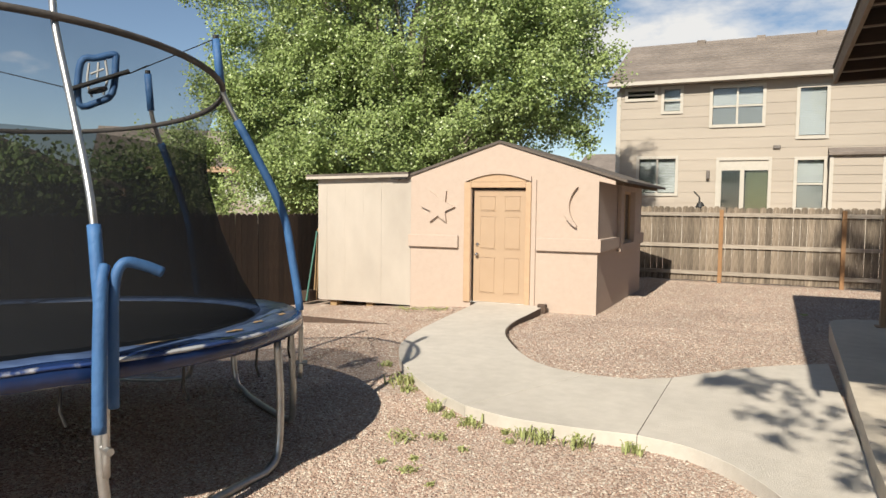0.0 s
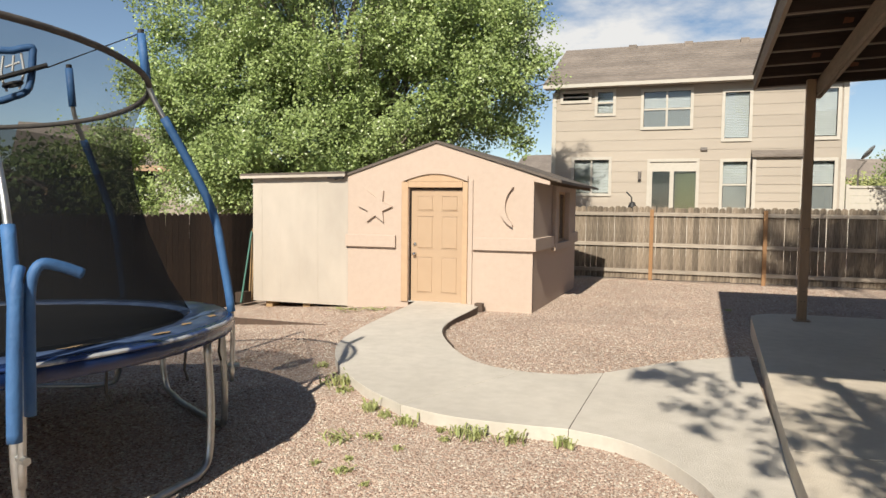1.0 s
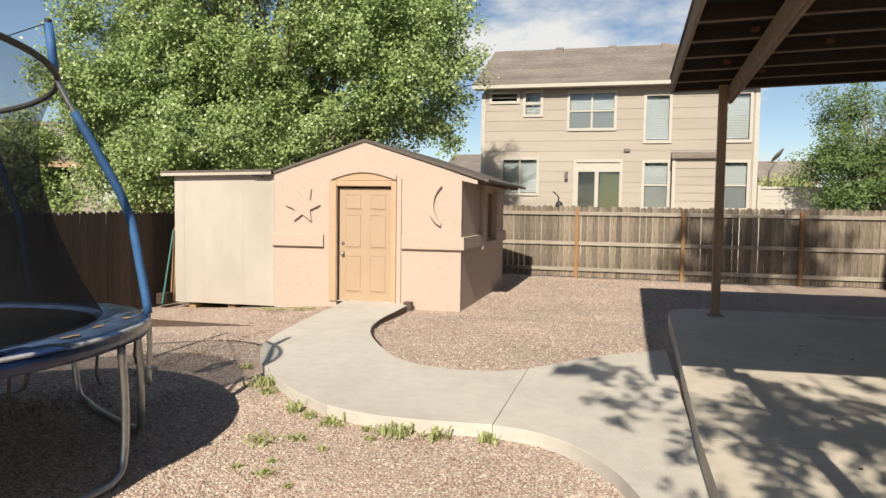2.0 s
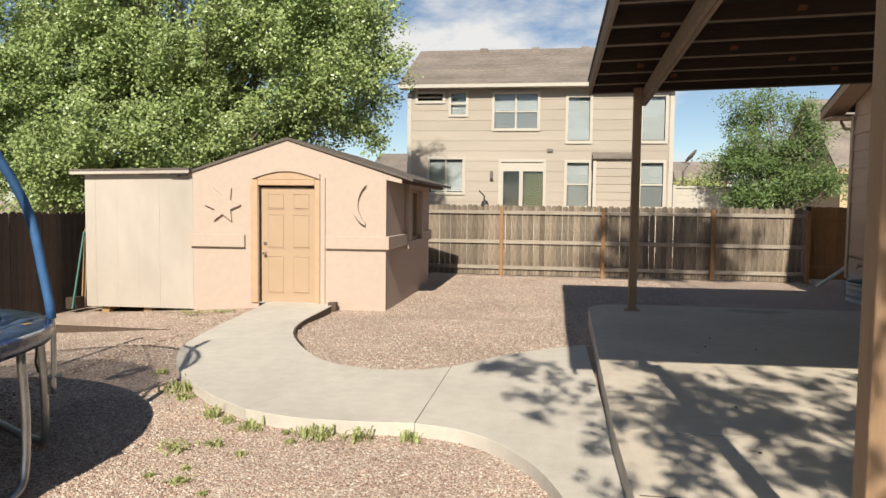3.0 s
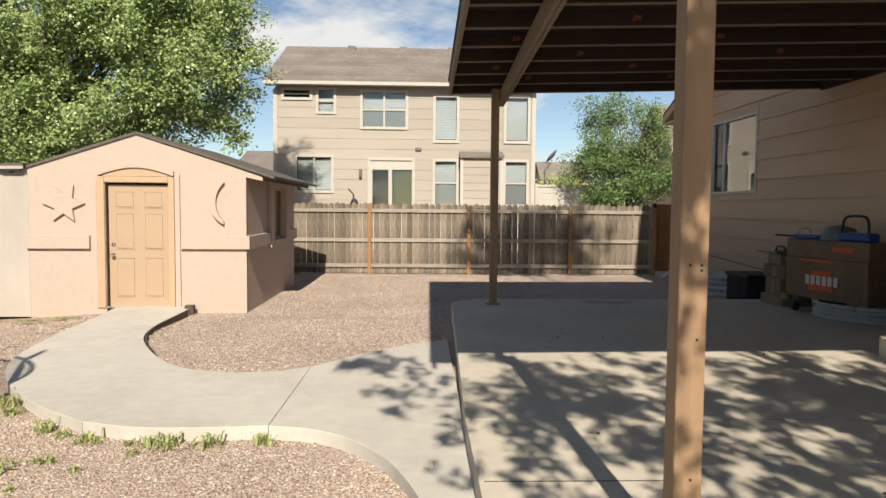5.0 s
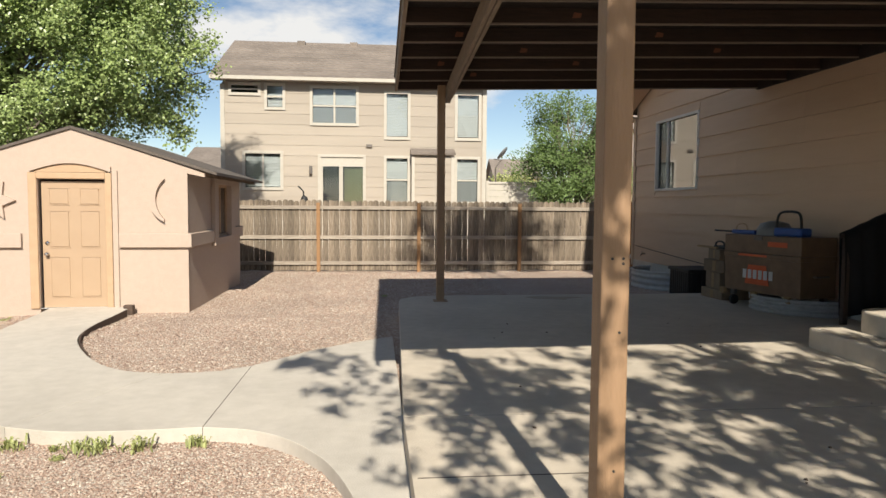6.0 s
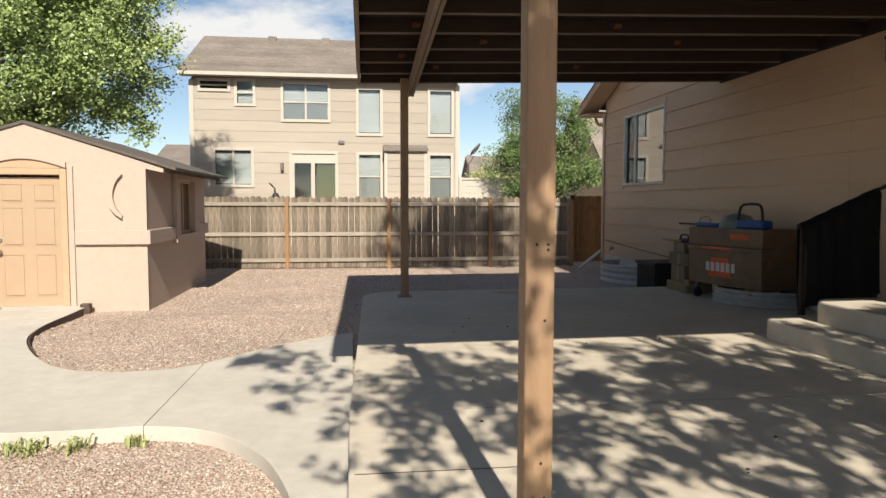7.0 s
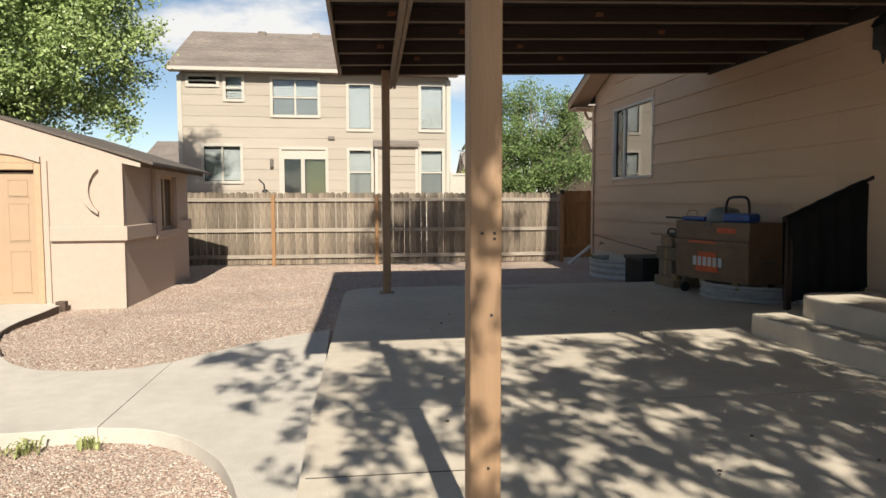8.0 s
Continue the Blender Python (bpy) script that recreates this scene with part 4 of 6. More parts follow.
part("pad", lathe([(1.82, RIM + 0.02), (1.97, RIM + 0.045), (2.12, RIM + 0.035), (2.12, RIM + 0.022), (1.97, RIM + 0.015), (1.82, RIM + 0.005)], TC, 144, lift=wave), "pad_top", tramp, "faded creased blue vinyl pad", True)
part("skirt", lathe([(2.121, RIM + 0.036), (2.158, RIM + 0.015), (2.168, RIM - 0.03), (2.16, RIM - 0.075), (2.15, RIM - 0.075), (2.155, RIM - 0.03), (2.145, RIM + 0.01), (2.121, RIM + 0.02)], TC, 144, lift=wave), "pad_skirt", tramp, "shiny dark blue skirt of the pad", True)
part("pad_hem", lathe([(2.150, RIM + 0.024), (2.161, RIM + 0.014), (2.167, RIM + 0.002), (2.158, RIM + 0.010)], TC, 144, lift=wave), "pad", tramp, "pale worn piping along the pad", True)
for a, b, r0 in ((-52, -44, 2.0), (-36, -31, 2.03), (-12, -3, 1.99), (4, 9, 2.05), (15, 19, 2.0), (27, 31, 2.04)):
    n_cut = 10
    up, low = [], []
    for i in range(n_cut + 1):
        w = 0.025 * math.sin(math.pi * i / n_cut) * (1 + 0.4 * math.sin(5.0 * i + a))
        ang = a + (b - a) * i / n_cut
        zz = RIM + 0.047 + wave(radians(ang), 0)
        up.append(polar(r0 + w, ang, zz))
        low.append(polar(r0 - w, ang, zz))
    bm = bmesh.new()
    top_v, low_v = [bm.verts.new(p) for p in up], [bm.verts.new(p) for p in low]
    for i in range(n_cut):
        bm.faces.new((top_v[i], top_v[i + 1], low_v[i + 1], low_v[i]))
    part("worn_patch", bm, "lumber", tramp, "tan patch where the vinyl has worn through")


def far_dip(a, z):
    return (0.09 * math.cos(a + 0.55) * max(0, (z - 1.6)))


part("net", lathe([(1.86, RIM + 0.05), (1.72, 1.25), (1.58, 1.6), (1.49, 1.95), (1.477, 2.1)], TC, 96, closed=False, lift=far_dip), "net", tramp, "dark see-through safety net", True)
part("upper_net", lathe([(1.477, 2.1), (1.48, 2.3), (1.59, 2.60)], TC, 96, closed=False, lift=far_dip), "net_top", tramp, "open-meshed upper part of the safety net", True)
part("top_ring", tube([polar(1.60, 360 * i / 96, 2.61 + far_dip(2 * math.pi * i / 96, 2.61)) for i in range(96)], 0.021, closed=True), "sleeve", tramp, "brown-grey sleeve round the top of the net", True)
for k in range(6):
    a0 = (-18.2, 41, 94, 161, 221, 281)[k]
    a1 = a0 + 39
    leg = smooth_line([polar(2.08, a0, RIM - 0.09), polar(2.10, a0, 0.45), polar(2.10, a0 + 1.5, 0.10), polar(2.08, a0 + 6, 0.025)], 5) + [polar(2.06 - 0.06 * math.sin(math.pi * i / 8), a0 + 6 + 27 * i / 8, 0.022) for i in range(1, 8)] + smooth_line([polar(2.08, a1 - 6, 0.025), polar(2.10, a1 - 1.5, 0.10), polar(2.10, a1, 0.45), polar(2.08, a1, RIM - 0.09)], 5)
    part("leg", tube(leg, 0.027), "steel", tramp, "bent galvanised leg", True)
    top = 2.80 if k == 0 else 3.0
    line = smooth_line([polar(2.155, a0, 0.42), polar(2.16, a0, 0.9), polar(2.10, a0, 1.35), polar(2.02, a0, 1.75), polar(1.81, a0, 2.2), polar(1.60, a0, 2.62), polar(1.55, a0, top)], 6)
    pole = part("pole", tube(line, 0.019), "steel", tramp, "", True)
    part("pole_cap", tube([polar(1.55, a0, top), polar(1.55, a0, top + 0.03)], 0.023), "black", pole)
    part("bracket", tube([polar(2.10, a0, 0.55), polar(2.21, a0, 0.55)], 0.02, sides=6), "steel", pole)
    if k != 0:
        low = [p for p in line if RIM - 0.02 <= p.z <= 2.42]
        high = [p for p in line if p.z >= 2.64]
        part("foam_sleeve", tube(low, 0.031, sides=12), "foam", pole, "blue foam sleeve", True)
        part("foam_sleeve", tube([high[0], (high[0] + high[-1]) / 2, high[-1]], 0.031, sides=12), "foam", pole, "blue foam sleeve", True)
    else:
        mid = [p for p in line if 1.0 <= p.z <= 1.68]
        part("foam_sleeve", tube(mid, 0.032, sides=12), "foam", pole, "blue foam sleeve", True)
        part("loose_foam", tube(smooth_line([polar(2.18, a0, 1.42), polar(2.22, a0 - 0.8, 1.34), polar(2.24, a0 - 1.2, 1.15), polar(2.25, a0 - 1.5, 0.9), polar(2.25, a0 - 1.6, 0.66)], 6), [0.026] * 6 + [0.033] * 19, sides=12), "foam", pole, "loose torn foam sleeve hanging down", True)
        part("loose_foam", tube(smooth_line([polar(2.2, a0 + 0.6, 0.75), polar(2.21, a0 + 0.6, 1.1), polar(2.21, a0 + 0.8, 1.33), polar(2.22, a0 + 1.8, 1.43), polar(2.23, a0 + 4.0, 1.42), polar(2.25, a0 + 6.4, 1.38)], 6), 0.026, sides=12), "foam", pole, "peeled foam sleeve bent outwards", True)
for k in range(7):
    a = -40 + 17 * k
    part("strap", tube([polar(2.1, a, RIM - 0.08), polar(2.09, a, RIM - 0.2), polar(2.1, a + 0.6, RIM - 0.27)], 0.008, sides=6), "black", tramp)
# the whole frame leans a little with the falling ground
away = Vector((-0.85, 0.526))
for ob in tramp.children_recursive:
    for v in ob.data.vertices:
        v.co.z += (-0.07 - 0.05 * ((v.co.x - TC.x) * away.x + (v.co.y - TC.y) * away.y)) * min(1.0, max(0.0, v.co.z / RIM))
# small basketball hoop hung inside the net
hoop = thing("basketball_hoop", (-3.5, 3.0, 2.6), "small blue-edged toy basketball backboard hung by strings", "hoop")
hx, hy, hz = -3.47, 3.08, -0.14
u = Vector((0.62, 0.78, 0))
def hp(s, z, o=0.0):
    return Vector((hx, hy, 2.68 + 0.78 * (z - 2.68) + hz + 0.25 * s)) + u * (0.78 * s) + Vector((0.78, -0.62, 0)) * o


rim_pts = [hp(s, zz) for s, zz in ((-0.14, 2.52), (-0.12, 2.85), (0.0, 2.86), (0.13, 2.86), (0.14, 2.80), (0.11, 2.55), (0.0, 2.5))]
part("rim_tube", tube(smooth_line(rim_pts, 4, True), 0.022, closed=True), "foam", hoop, "", True)
for s in (-0.06, 0.06):
    part("white_line", tube(smooth_line([hp(s * 0.7, 2.55), hp(s * 1.25, 2.68), hp(s, 2.83)], 5), 0.008, sides=6), "vinyl", hoop)
part("white_line", tube([hp(-0.05, 2.74), hp(0.05, 2.76)], 0.008, sides=6), "vinyl", hoop)
part("white_line", tube([hp(0, 2.70), hp(0.01, 2.82)], 0.008, sides=6), "vinyl", hoop)
part("bar", tube([hp(-0.24, 2.64, 0.04), hp(0.24, 2.69, 0.04)], 0.016), "black", hoop)
part("hoop_ring", tube([hp(0.06 * math.cos(i * 0.5236), 2.58, 0.09 + 0.06 * math.sin(i * 0.5236)) for i in range(12)], 0.012, closed=True), "black", hoop)
for s, a0 in ((0.24, 41), (0.24, 94), (-0.24, 161)):
    part("string", tube([hp(s, 2.67, 0.04), polar(1.55, a0, 2.96)], 0.004, sides=5), "black", hoop)

# ---- steps and things on the patio ----
steps = thing("steps", (6.5, 5, PZ), "broad concrete steps with rounded corners against the house", "steps", kind="structure")


def step_outline(x0, y1, r):
    pts = [(x0 + r * (1 - math.cos(a)), y1 - r + r * math.sin(a)) for a in [math.pi / 2 * i / 6 for i in range(7)]]
    return [(x0, 2.5), *pts, (WX - 0.02, y1), (WX - 0.02, 2.5)]


part("step", slab(step_outline(5.5, 7.0, 0.3), PZ + 0.2, PZ, 0.02), "patio", steps)
part("step", slab(step_outline(5.9, 6.75, 0.3), PZ + 0.42, PZ + 0.2, 0.02), "patio", steps)

rail = thing("handrail", (6.7, 7.15, PZ), "brown wooden handrail draped with black plastic sheeting", "railing")
for x, zt in ((6.14, 1.43), (7.02, 1.83)):
    part("rail_post", box((x - 0.03, 7.12, PZ), (x + 0.03, 7.18, zt - 0.02), 0.004), "rafter", rail)
part("rail", prism([(6.06, 1.385), (7.12, 1.855), (7.12, 1.895), (6.06, 1.425)], "y", 7.135, 7.165), "rafter", rail)
bm = bmesh.new()
for side in (-1, 1):
    rows = []
    for i in range(25):
        s = i / 24
        x = 6.08 + 0.93 * s
        zt, zb = 1.44 + 0.41 * s, 0.50 + 0.14 * s + 0.03 * math.sin(7 * s)
        col = []
        for j in range(11):
            v = j / 10
            fold = 0.03 * math.sin(13 * s + 2 * v) * v + 0.012 * math.sin(31 * s)
            col.append(bm.verts.new((x + 0.06 * v, 7.15 + side * (0.045 + 0.01 * v) + fold, zt + (zb - zt) * v)))
        rows.append(col)
    for a, b in zip(rows, rows[1:]):
        for j in range(10):
            bm.faces.new((a[j], a[j + 1], b[j + 1], b[j]))
    if side == -1:
        first = rows
    else:
        for a, b, c, d in zip(first, first[1:], rows, rows[1:]):
            bm.faces.new((a[0], b[0], d[0], c[0]))
part("sheeting", bm, "tarp", rail, "folded black plastic sheeting", True)

# steel job box on castors
jb = thing("job_box", (6.9, 9.3, PZ), "brown steel job-site tool box on castors against the siding", "tool box")
JX, JY0, JY1, JZ = 6.58, 8.62, 10.05, PZ + 0.24
body = part("body", prism([(JX, JZ), (JX - 0.02, JZ + 0.5), (WX - 0.06, JZ + 0.5), (WX - 0.06, JZ)], "y", JY0, JY1), "box_tan", jb)
part("lid", box((JX - 0.02, JY0 - 0.01, JZ + 0.57), (WX - 0.06, JY1 + 0.01, JZ + 0.83), 0.012), "box_tan", jb)
part("lid_lip", box((JX - 0.035, JY0 - 0.015, JZ + 0.502), (WX - 0.055, JY1 + 0.015, JZ + 0.568), 0.008), "box_tan", jb)
part("emblem", prism([(9.16, JZ + 0.12), (9.62, JZ + 0.12), (9.56, JZ + 0.40), (9.22, JZ + 0.40)], "x", JX - 0.024, JX - 0.020), "orange", body, "orange painted emblem")
for i in range(6):
    y = 9.09 + 0.1 * i
    part("emblem_bar", box((JX - 0.029, y, JZ + 0.20), (JX - 0.025, y + 0.07, JZ + 0.33), 0.001), "vinyl", body, "white bar of unreadable lettering")
part("warning_strip", box((JX - 0.024, 8.85, JZ + 0.68), (JX - 0.0205, 9.2, JZ + 0.75)), "orange", body, "faded orange strip")
part("warning_strip", box((JX - 0.039, 9.2, JZ + 0.525), (JX - 0.0355, 9.75, JZ + 0.555)), "orange", body, "faded orange strip")
part("latch", box((JX - 0.03, 9.3, JZ + 0.76), (JX - 0.0205, 9.46, JZ + 0.82), 0.003), "steel_dark", jb)
part("handle", tube([(JX + 0.2, JY0 - 0.012, JZ + 0.3), (JX + 0.2, JY0 - 0.06, JZ + 0.3), (JX + 0.42, JY0 - 0.06, JZ + 0.3), (JX + 0.42, JY0 - 0.012, JZ + 0.3)], 0.012), "steel_dark", jb)
for x in (JX + 0.08, WX - 0.16):
    for y in (JY0 + 0.1, JY1 - 0.1):
        if x < 6.8 and y < 9:
            continue
        c = part("castor", lathe([(0.001, -0.025), (0.07, -0.025), (0.075, 0), (0.07, 0.025), (0.001, 0.025)], (0, 0), 20, closed=False), "black", jb)
        c.matrix_basis = Matrix.Translation((x, y, PZ + 0.076)) @ Matrix.Rotation(radians(90), 4, "X")
        part("castor_fork", box((x - 0.03, y - 0.04, PZ + 0.155), (x + 0.03, y + 0.04, JZ - 0.002), 0.004), "steel_dark", jb)
for y in (JY0 + 0.16, 9.4, JY1 - 0.02):
    part("skid", box((JX - 0.03, y, JZ - 0.085), (JX + 0.02, y + 0.1, JZ + 0.01), 0.004), "lumber", jb, "pale wooden skid end")

# things lying on the job box
jt = JZ + 0.831
bag = thing("tool_bag", (6.75, 8.95, jt), "black and blue tool bag with an arched handle", "bag")
part("bag_body", box((6.66, 8.72, jt), (6.86, 9.22, jt + 0.12), 0.03), "blue_tool", bag, "blue fabric lower half")
part("bag_handle", tube(smooth_line([(6.7, 8.76, jt + 0.1), (6.7, 8.78, jt + 0.28), (6.7, 8.86, jt + 0.34), (6.7, 9.08, jt + 0.34), (6.7, 9.17, jt + 0.28), (6.7, 9.20, jt + 0.1)], 5), 0.018), "black", bag, "", True)
visor = thing("grey_dome", (6.9, 9.35, jt), "grey plastic dome-shaped cover lying on the box", "cover")
part("dome", lathe([(0.25, jt), (0.245, jt + 0.08), (0.19, jt + 0.17), (0.07, jt + 0.205), (0.001, jt + 0.21)], (6.88, 9.42), 28, closed=False), "grey_tool", visor, "", True)
gun = thing("caulking_tool", (6.7, 9.9, jt), "blue and black hand tool lying across the box", "tool")
part("barrel", tube([(6.66, 9.55, jt + 0.035), (6.66, 10.0, jt + 0.035)], 0.032), "blue_tool", gun)
part("rod", tube([(6.66, 10.0, jt + 0.035), (6.64, 10.38, jt + 0.04)], 0.014), "black", gun)
part("wire_grip", tube(smooth_line([(6.66, 9.95, jt + 0.06), (6.66, 9.9, jt + 0.14), (6.66, 9.75, jt + 0.15), (6.66, 9.7, jt + 0.06)], 4), 0.006, sides=6), "lumber", gun)

# the tool box stands at an angle to the wall, with what lies on it
turn_box = Matrix.Translation((6.74, 9.42, 0)) @ Matrix.Rotation(radians(13), 4, "Z") @ Matrix.Translation((-6.885, -9.335, 0))
for ob in (jb, bag, visor, gun):
    ob.matrix_basis = turn_box @ Matrix.Translation(ob.location)

# boxes stacked behind the job box
zb = PZ
for i, (w, h, o, dx) in enumerate(((0.62, 0.16, 0.0, 0.0), (0.56, 0.27, 0.03, 0.03), (0.60, 0.2, -0.02, 0.01), (0.5, 0.17, 0.05, 0.04))):
    c = thing("carton", (6.65, 10.62, zb), ("flattened", "dented", "closed", "torn")[i] + " brown cardboard carton in a stack beside the tool box", "carton", "stacked cartons")
    part("carton_body", box((6.36 + dx, 10.34 + o, zb), (6.98, 10.34 + o + w, zb + h - 0.003), 0.008), "cardboard", c)
    part("carton_tape", box((6.356 + dx, 10.34 + o + w * 0.4, zb + 0.02), (6.359 + dx, 10.34 + o + w * 0.55, zb + h - 0.02)), "lumber", c)
    c.rotation_euler[2] = radians((3, -5, 4, -7)[i])
    zb += h
pack = thing("black_handle_case", (6.6, 10.6, zb), "small black case with a looped handle on the cartons", "case")
part("case_body", box((6.46, 10.45, zb), (6.72, 10.8, zb + 0.05), 0.015), "black", pack)
part("case_handle", tube(smooth_line([(6.48, 10.48, zb + 0.03), (6.48, 10.5, zb + 0.1), (6.48, 10.62, zb + 0.12), (6.48, 10.74, zb + 0.1), (6.48, 10.77, zb + 0.03)], 4), 0.015), "black", pack, "", True)
stick = thing("wooden_stake", (6.43, 10.85, zb), "thin wooden stake lying across the cartons", "stake")
part("stake", box((6.40, 10.6, zb), (6.44, 11.25, zb + 0.03), 0.003), "lumber", stick)

crate = thing("black_crate", (6.85, 12.1, 0.0), "black slatted plastic crate on the ground by the wall", "crate")
CX0, CX1, CY0, CY1, CZ0, CZ1 = 6.5, WX - 0.1, 11.75, 12.6, 0.0, 0.6
part("crate_core", box((CX0 + 0.02, CY0 + 0.02, CZ0), (CX1 - 0.02, CY1 - 0.02, CZ1 - 0.06)), "black", crate)
part("crate_lid", box((CX0 - 0.01, CY0 - 0.01, CZ1 - 0.058), (CX1, CY1 + 0.01, CZ1), 0.01), "black", crate)
for i in range(9):
    y = CY0 + 0.03 + i * 0.088
    part("slat", box((CX0, y, CZ0), (CX0 + 0.018, y + 0.05, CZ1 - 0.06), 0.003), "black", crate)
    if i < 6:
        x = CX0 + 0.05 + i * 0.1
        part("slat", box((x, CY0, CZ0), (x + 0.06, CY0 + 0.018, CZ1 - 0.06), 0.003), "black", crate)


def window_well(y, r, z0, h, label, reach=0.75):
    """A half ring of corrugated metal against the wall."""
    w = thing("window_well", (WX - 0.3, y, z0), label, "window well", "window wells")
    bm = bmesh.new()
    rows = []
    for i in range(33):
        a = math.pi / 2 + math.pi * i / 32
        row = []
        for j in range(25):
            rr = r + 0.016 * math.sin(j * 2 * math.pi / 8)
            row.append(bm.verts.new((WX - 0.02 + rr * reach * math.cos(a), y + rr * math.sin(a), z0 + h * j / 24)))
        rows.append(row)
    for a, b in zip(rows, rows[1:]):
        for j in range(24):
            bm.faces.new((a[j], a[j + 1], b[j + 1], b[j]))
    part("corrugated_sheet", bm, "corrugated", w, "", True)
    part("rim", tube([(WX - 0.02 + r * reach * math.cos(math.pi / 2 + math.pi * i / 32), y + r * math.sin(math.pi / 2 + math.pi * i / 32), z0 + h) for i in range(33)], 0.022), "corrugated", w, "", True)


window_well(14.3, 0.95, -0.02, 0.38, "white corrugated metal window well against the house")
window_well(9.3, 0.78, PZ, 0.2, "white corrugated metal window well under the tool box", 1.1)

lantern = thing("wall_lantern", (WX - 0.1, 7.05, 3.3), "black metal wall lantern on the siding", "lamp")
part("back_plate", box((WX - 0.05, 6.98, 3.22), (WX - 0.018, 7.12, 3.5), 0.008), "black", lantern)
part("lantern_body", box((WX - 0.23, 6.96, 3.25), (WX - 0.08, 7.14, 3.5), 0.02), "black", lantern)
part("lantern_cap", lathe([(0.13, 3.5), (0.1, 3.56), (0.02, 3.62), (0.001, 3.62)], (WX - 0.155, 7.05), 16, closed=False), "black", lantern)
part("finial", lathe([(0.001, 3.08), (0.02, 3.12), (0.03, 3.2), (0.06, 3.25)], (WX - 0.155, 7.05), 12, closed=False), "black", lantern)

# ---- neighbour's two-storey house behind the fence ----
HY, HX0, HX1, HZ = 27.5, -4.95, 5.35, 6.3
WALL_TOP = 6.42
nh = thing("neighbour_house", (0.2, 32, 0), "two-storey tan lap-sided house with a brown shingle roof", "house")
OPEN = dict(  # x0, x1, z0, z1, kind
    a=(-4.55, -3.55, 5.98, 6.26, "slot"), b=(-3.20, -2.62, 5.45, 6.27, "single"), c=(-1.47, 0.20, 4.88, 6.20, "double"),
    d=(1.40, 2.22, 4.38, 6.06, "single"), e=(4.20, 5.04, 4.38, 6.06, "single"), f=(-4.05, -2.72, 2.36, 3.66, "glide"),
    g=(-1.17, 0.47, 1.50, 3.56, "slider"), h=(1.40, 2.22, 1.86, 3.54, "single"), i=(4.20, 5.02, 1.86, 3.54, "single"))
part("wall_core", box((HX0 + 0.05, HY + 0.6, 0), (HX1 - 0.05, HY + 9, HZ)), "dark", nh)
part("side_wall", box((HX0, HY, 0), (HX0 + 0.15, HY + 9, HZ)), "siding_far", nh)
part("side_wall", box((HX1 - 0.15, HY, 0), (HX1, HY + 9, HZ)), "siding_far", nh)
z = 1.2
while z < WALL_TOP - 0.01:
    z1 = min(z + 0.40, WALL_TOP)
    cuts = sorted((o[0], o[1]) for o in OPEN.values() if o[2] < z1 - 0.02 and o[3] > z + 0.02)
    x = HX0 + 0.15
    for c0, c1 in cuts + [(HX1 - 0.15, None)]:
        if c0 > x + 0.02:
            part("board", prism([(HY - 0.012, z), (HY + 0.03, z), (HY + 0.03, z1), (HY + 0.0, z1)], "x", x, c0), "siding_far", nh)
        x = c1 if c1 else x
    for o in OPEN.values():
        if o[2] < z1 - 0.02 and o[3] > z + 0.02:
            for za, zb2 in ((z, o[2]), (o[3], z1)):
                if zb2 > za + 0.01:
                    part("board", prism([(HY - 0.012, za), (HY + 0.03, za), (HY + 0.03, zb2), (HY + 0.0, zb2)], "x", o[0], o[1]), "siding_far", nh)
    z = z1
part("base_wall", box((HX0 + 0.15, HY, 0), (HX1 - 0.15, HY + 0.1, 1.2)), "concrete", nh)
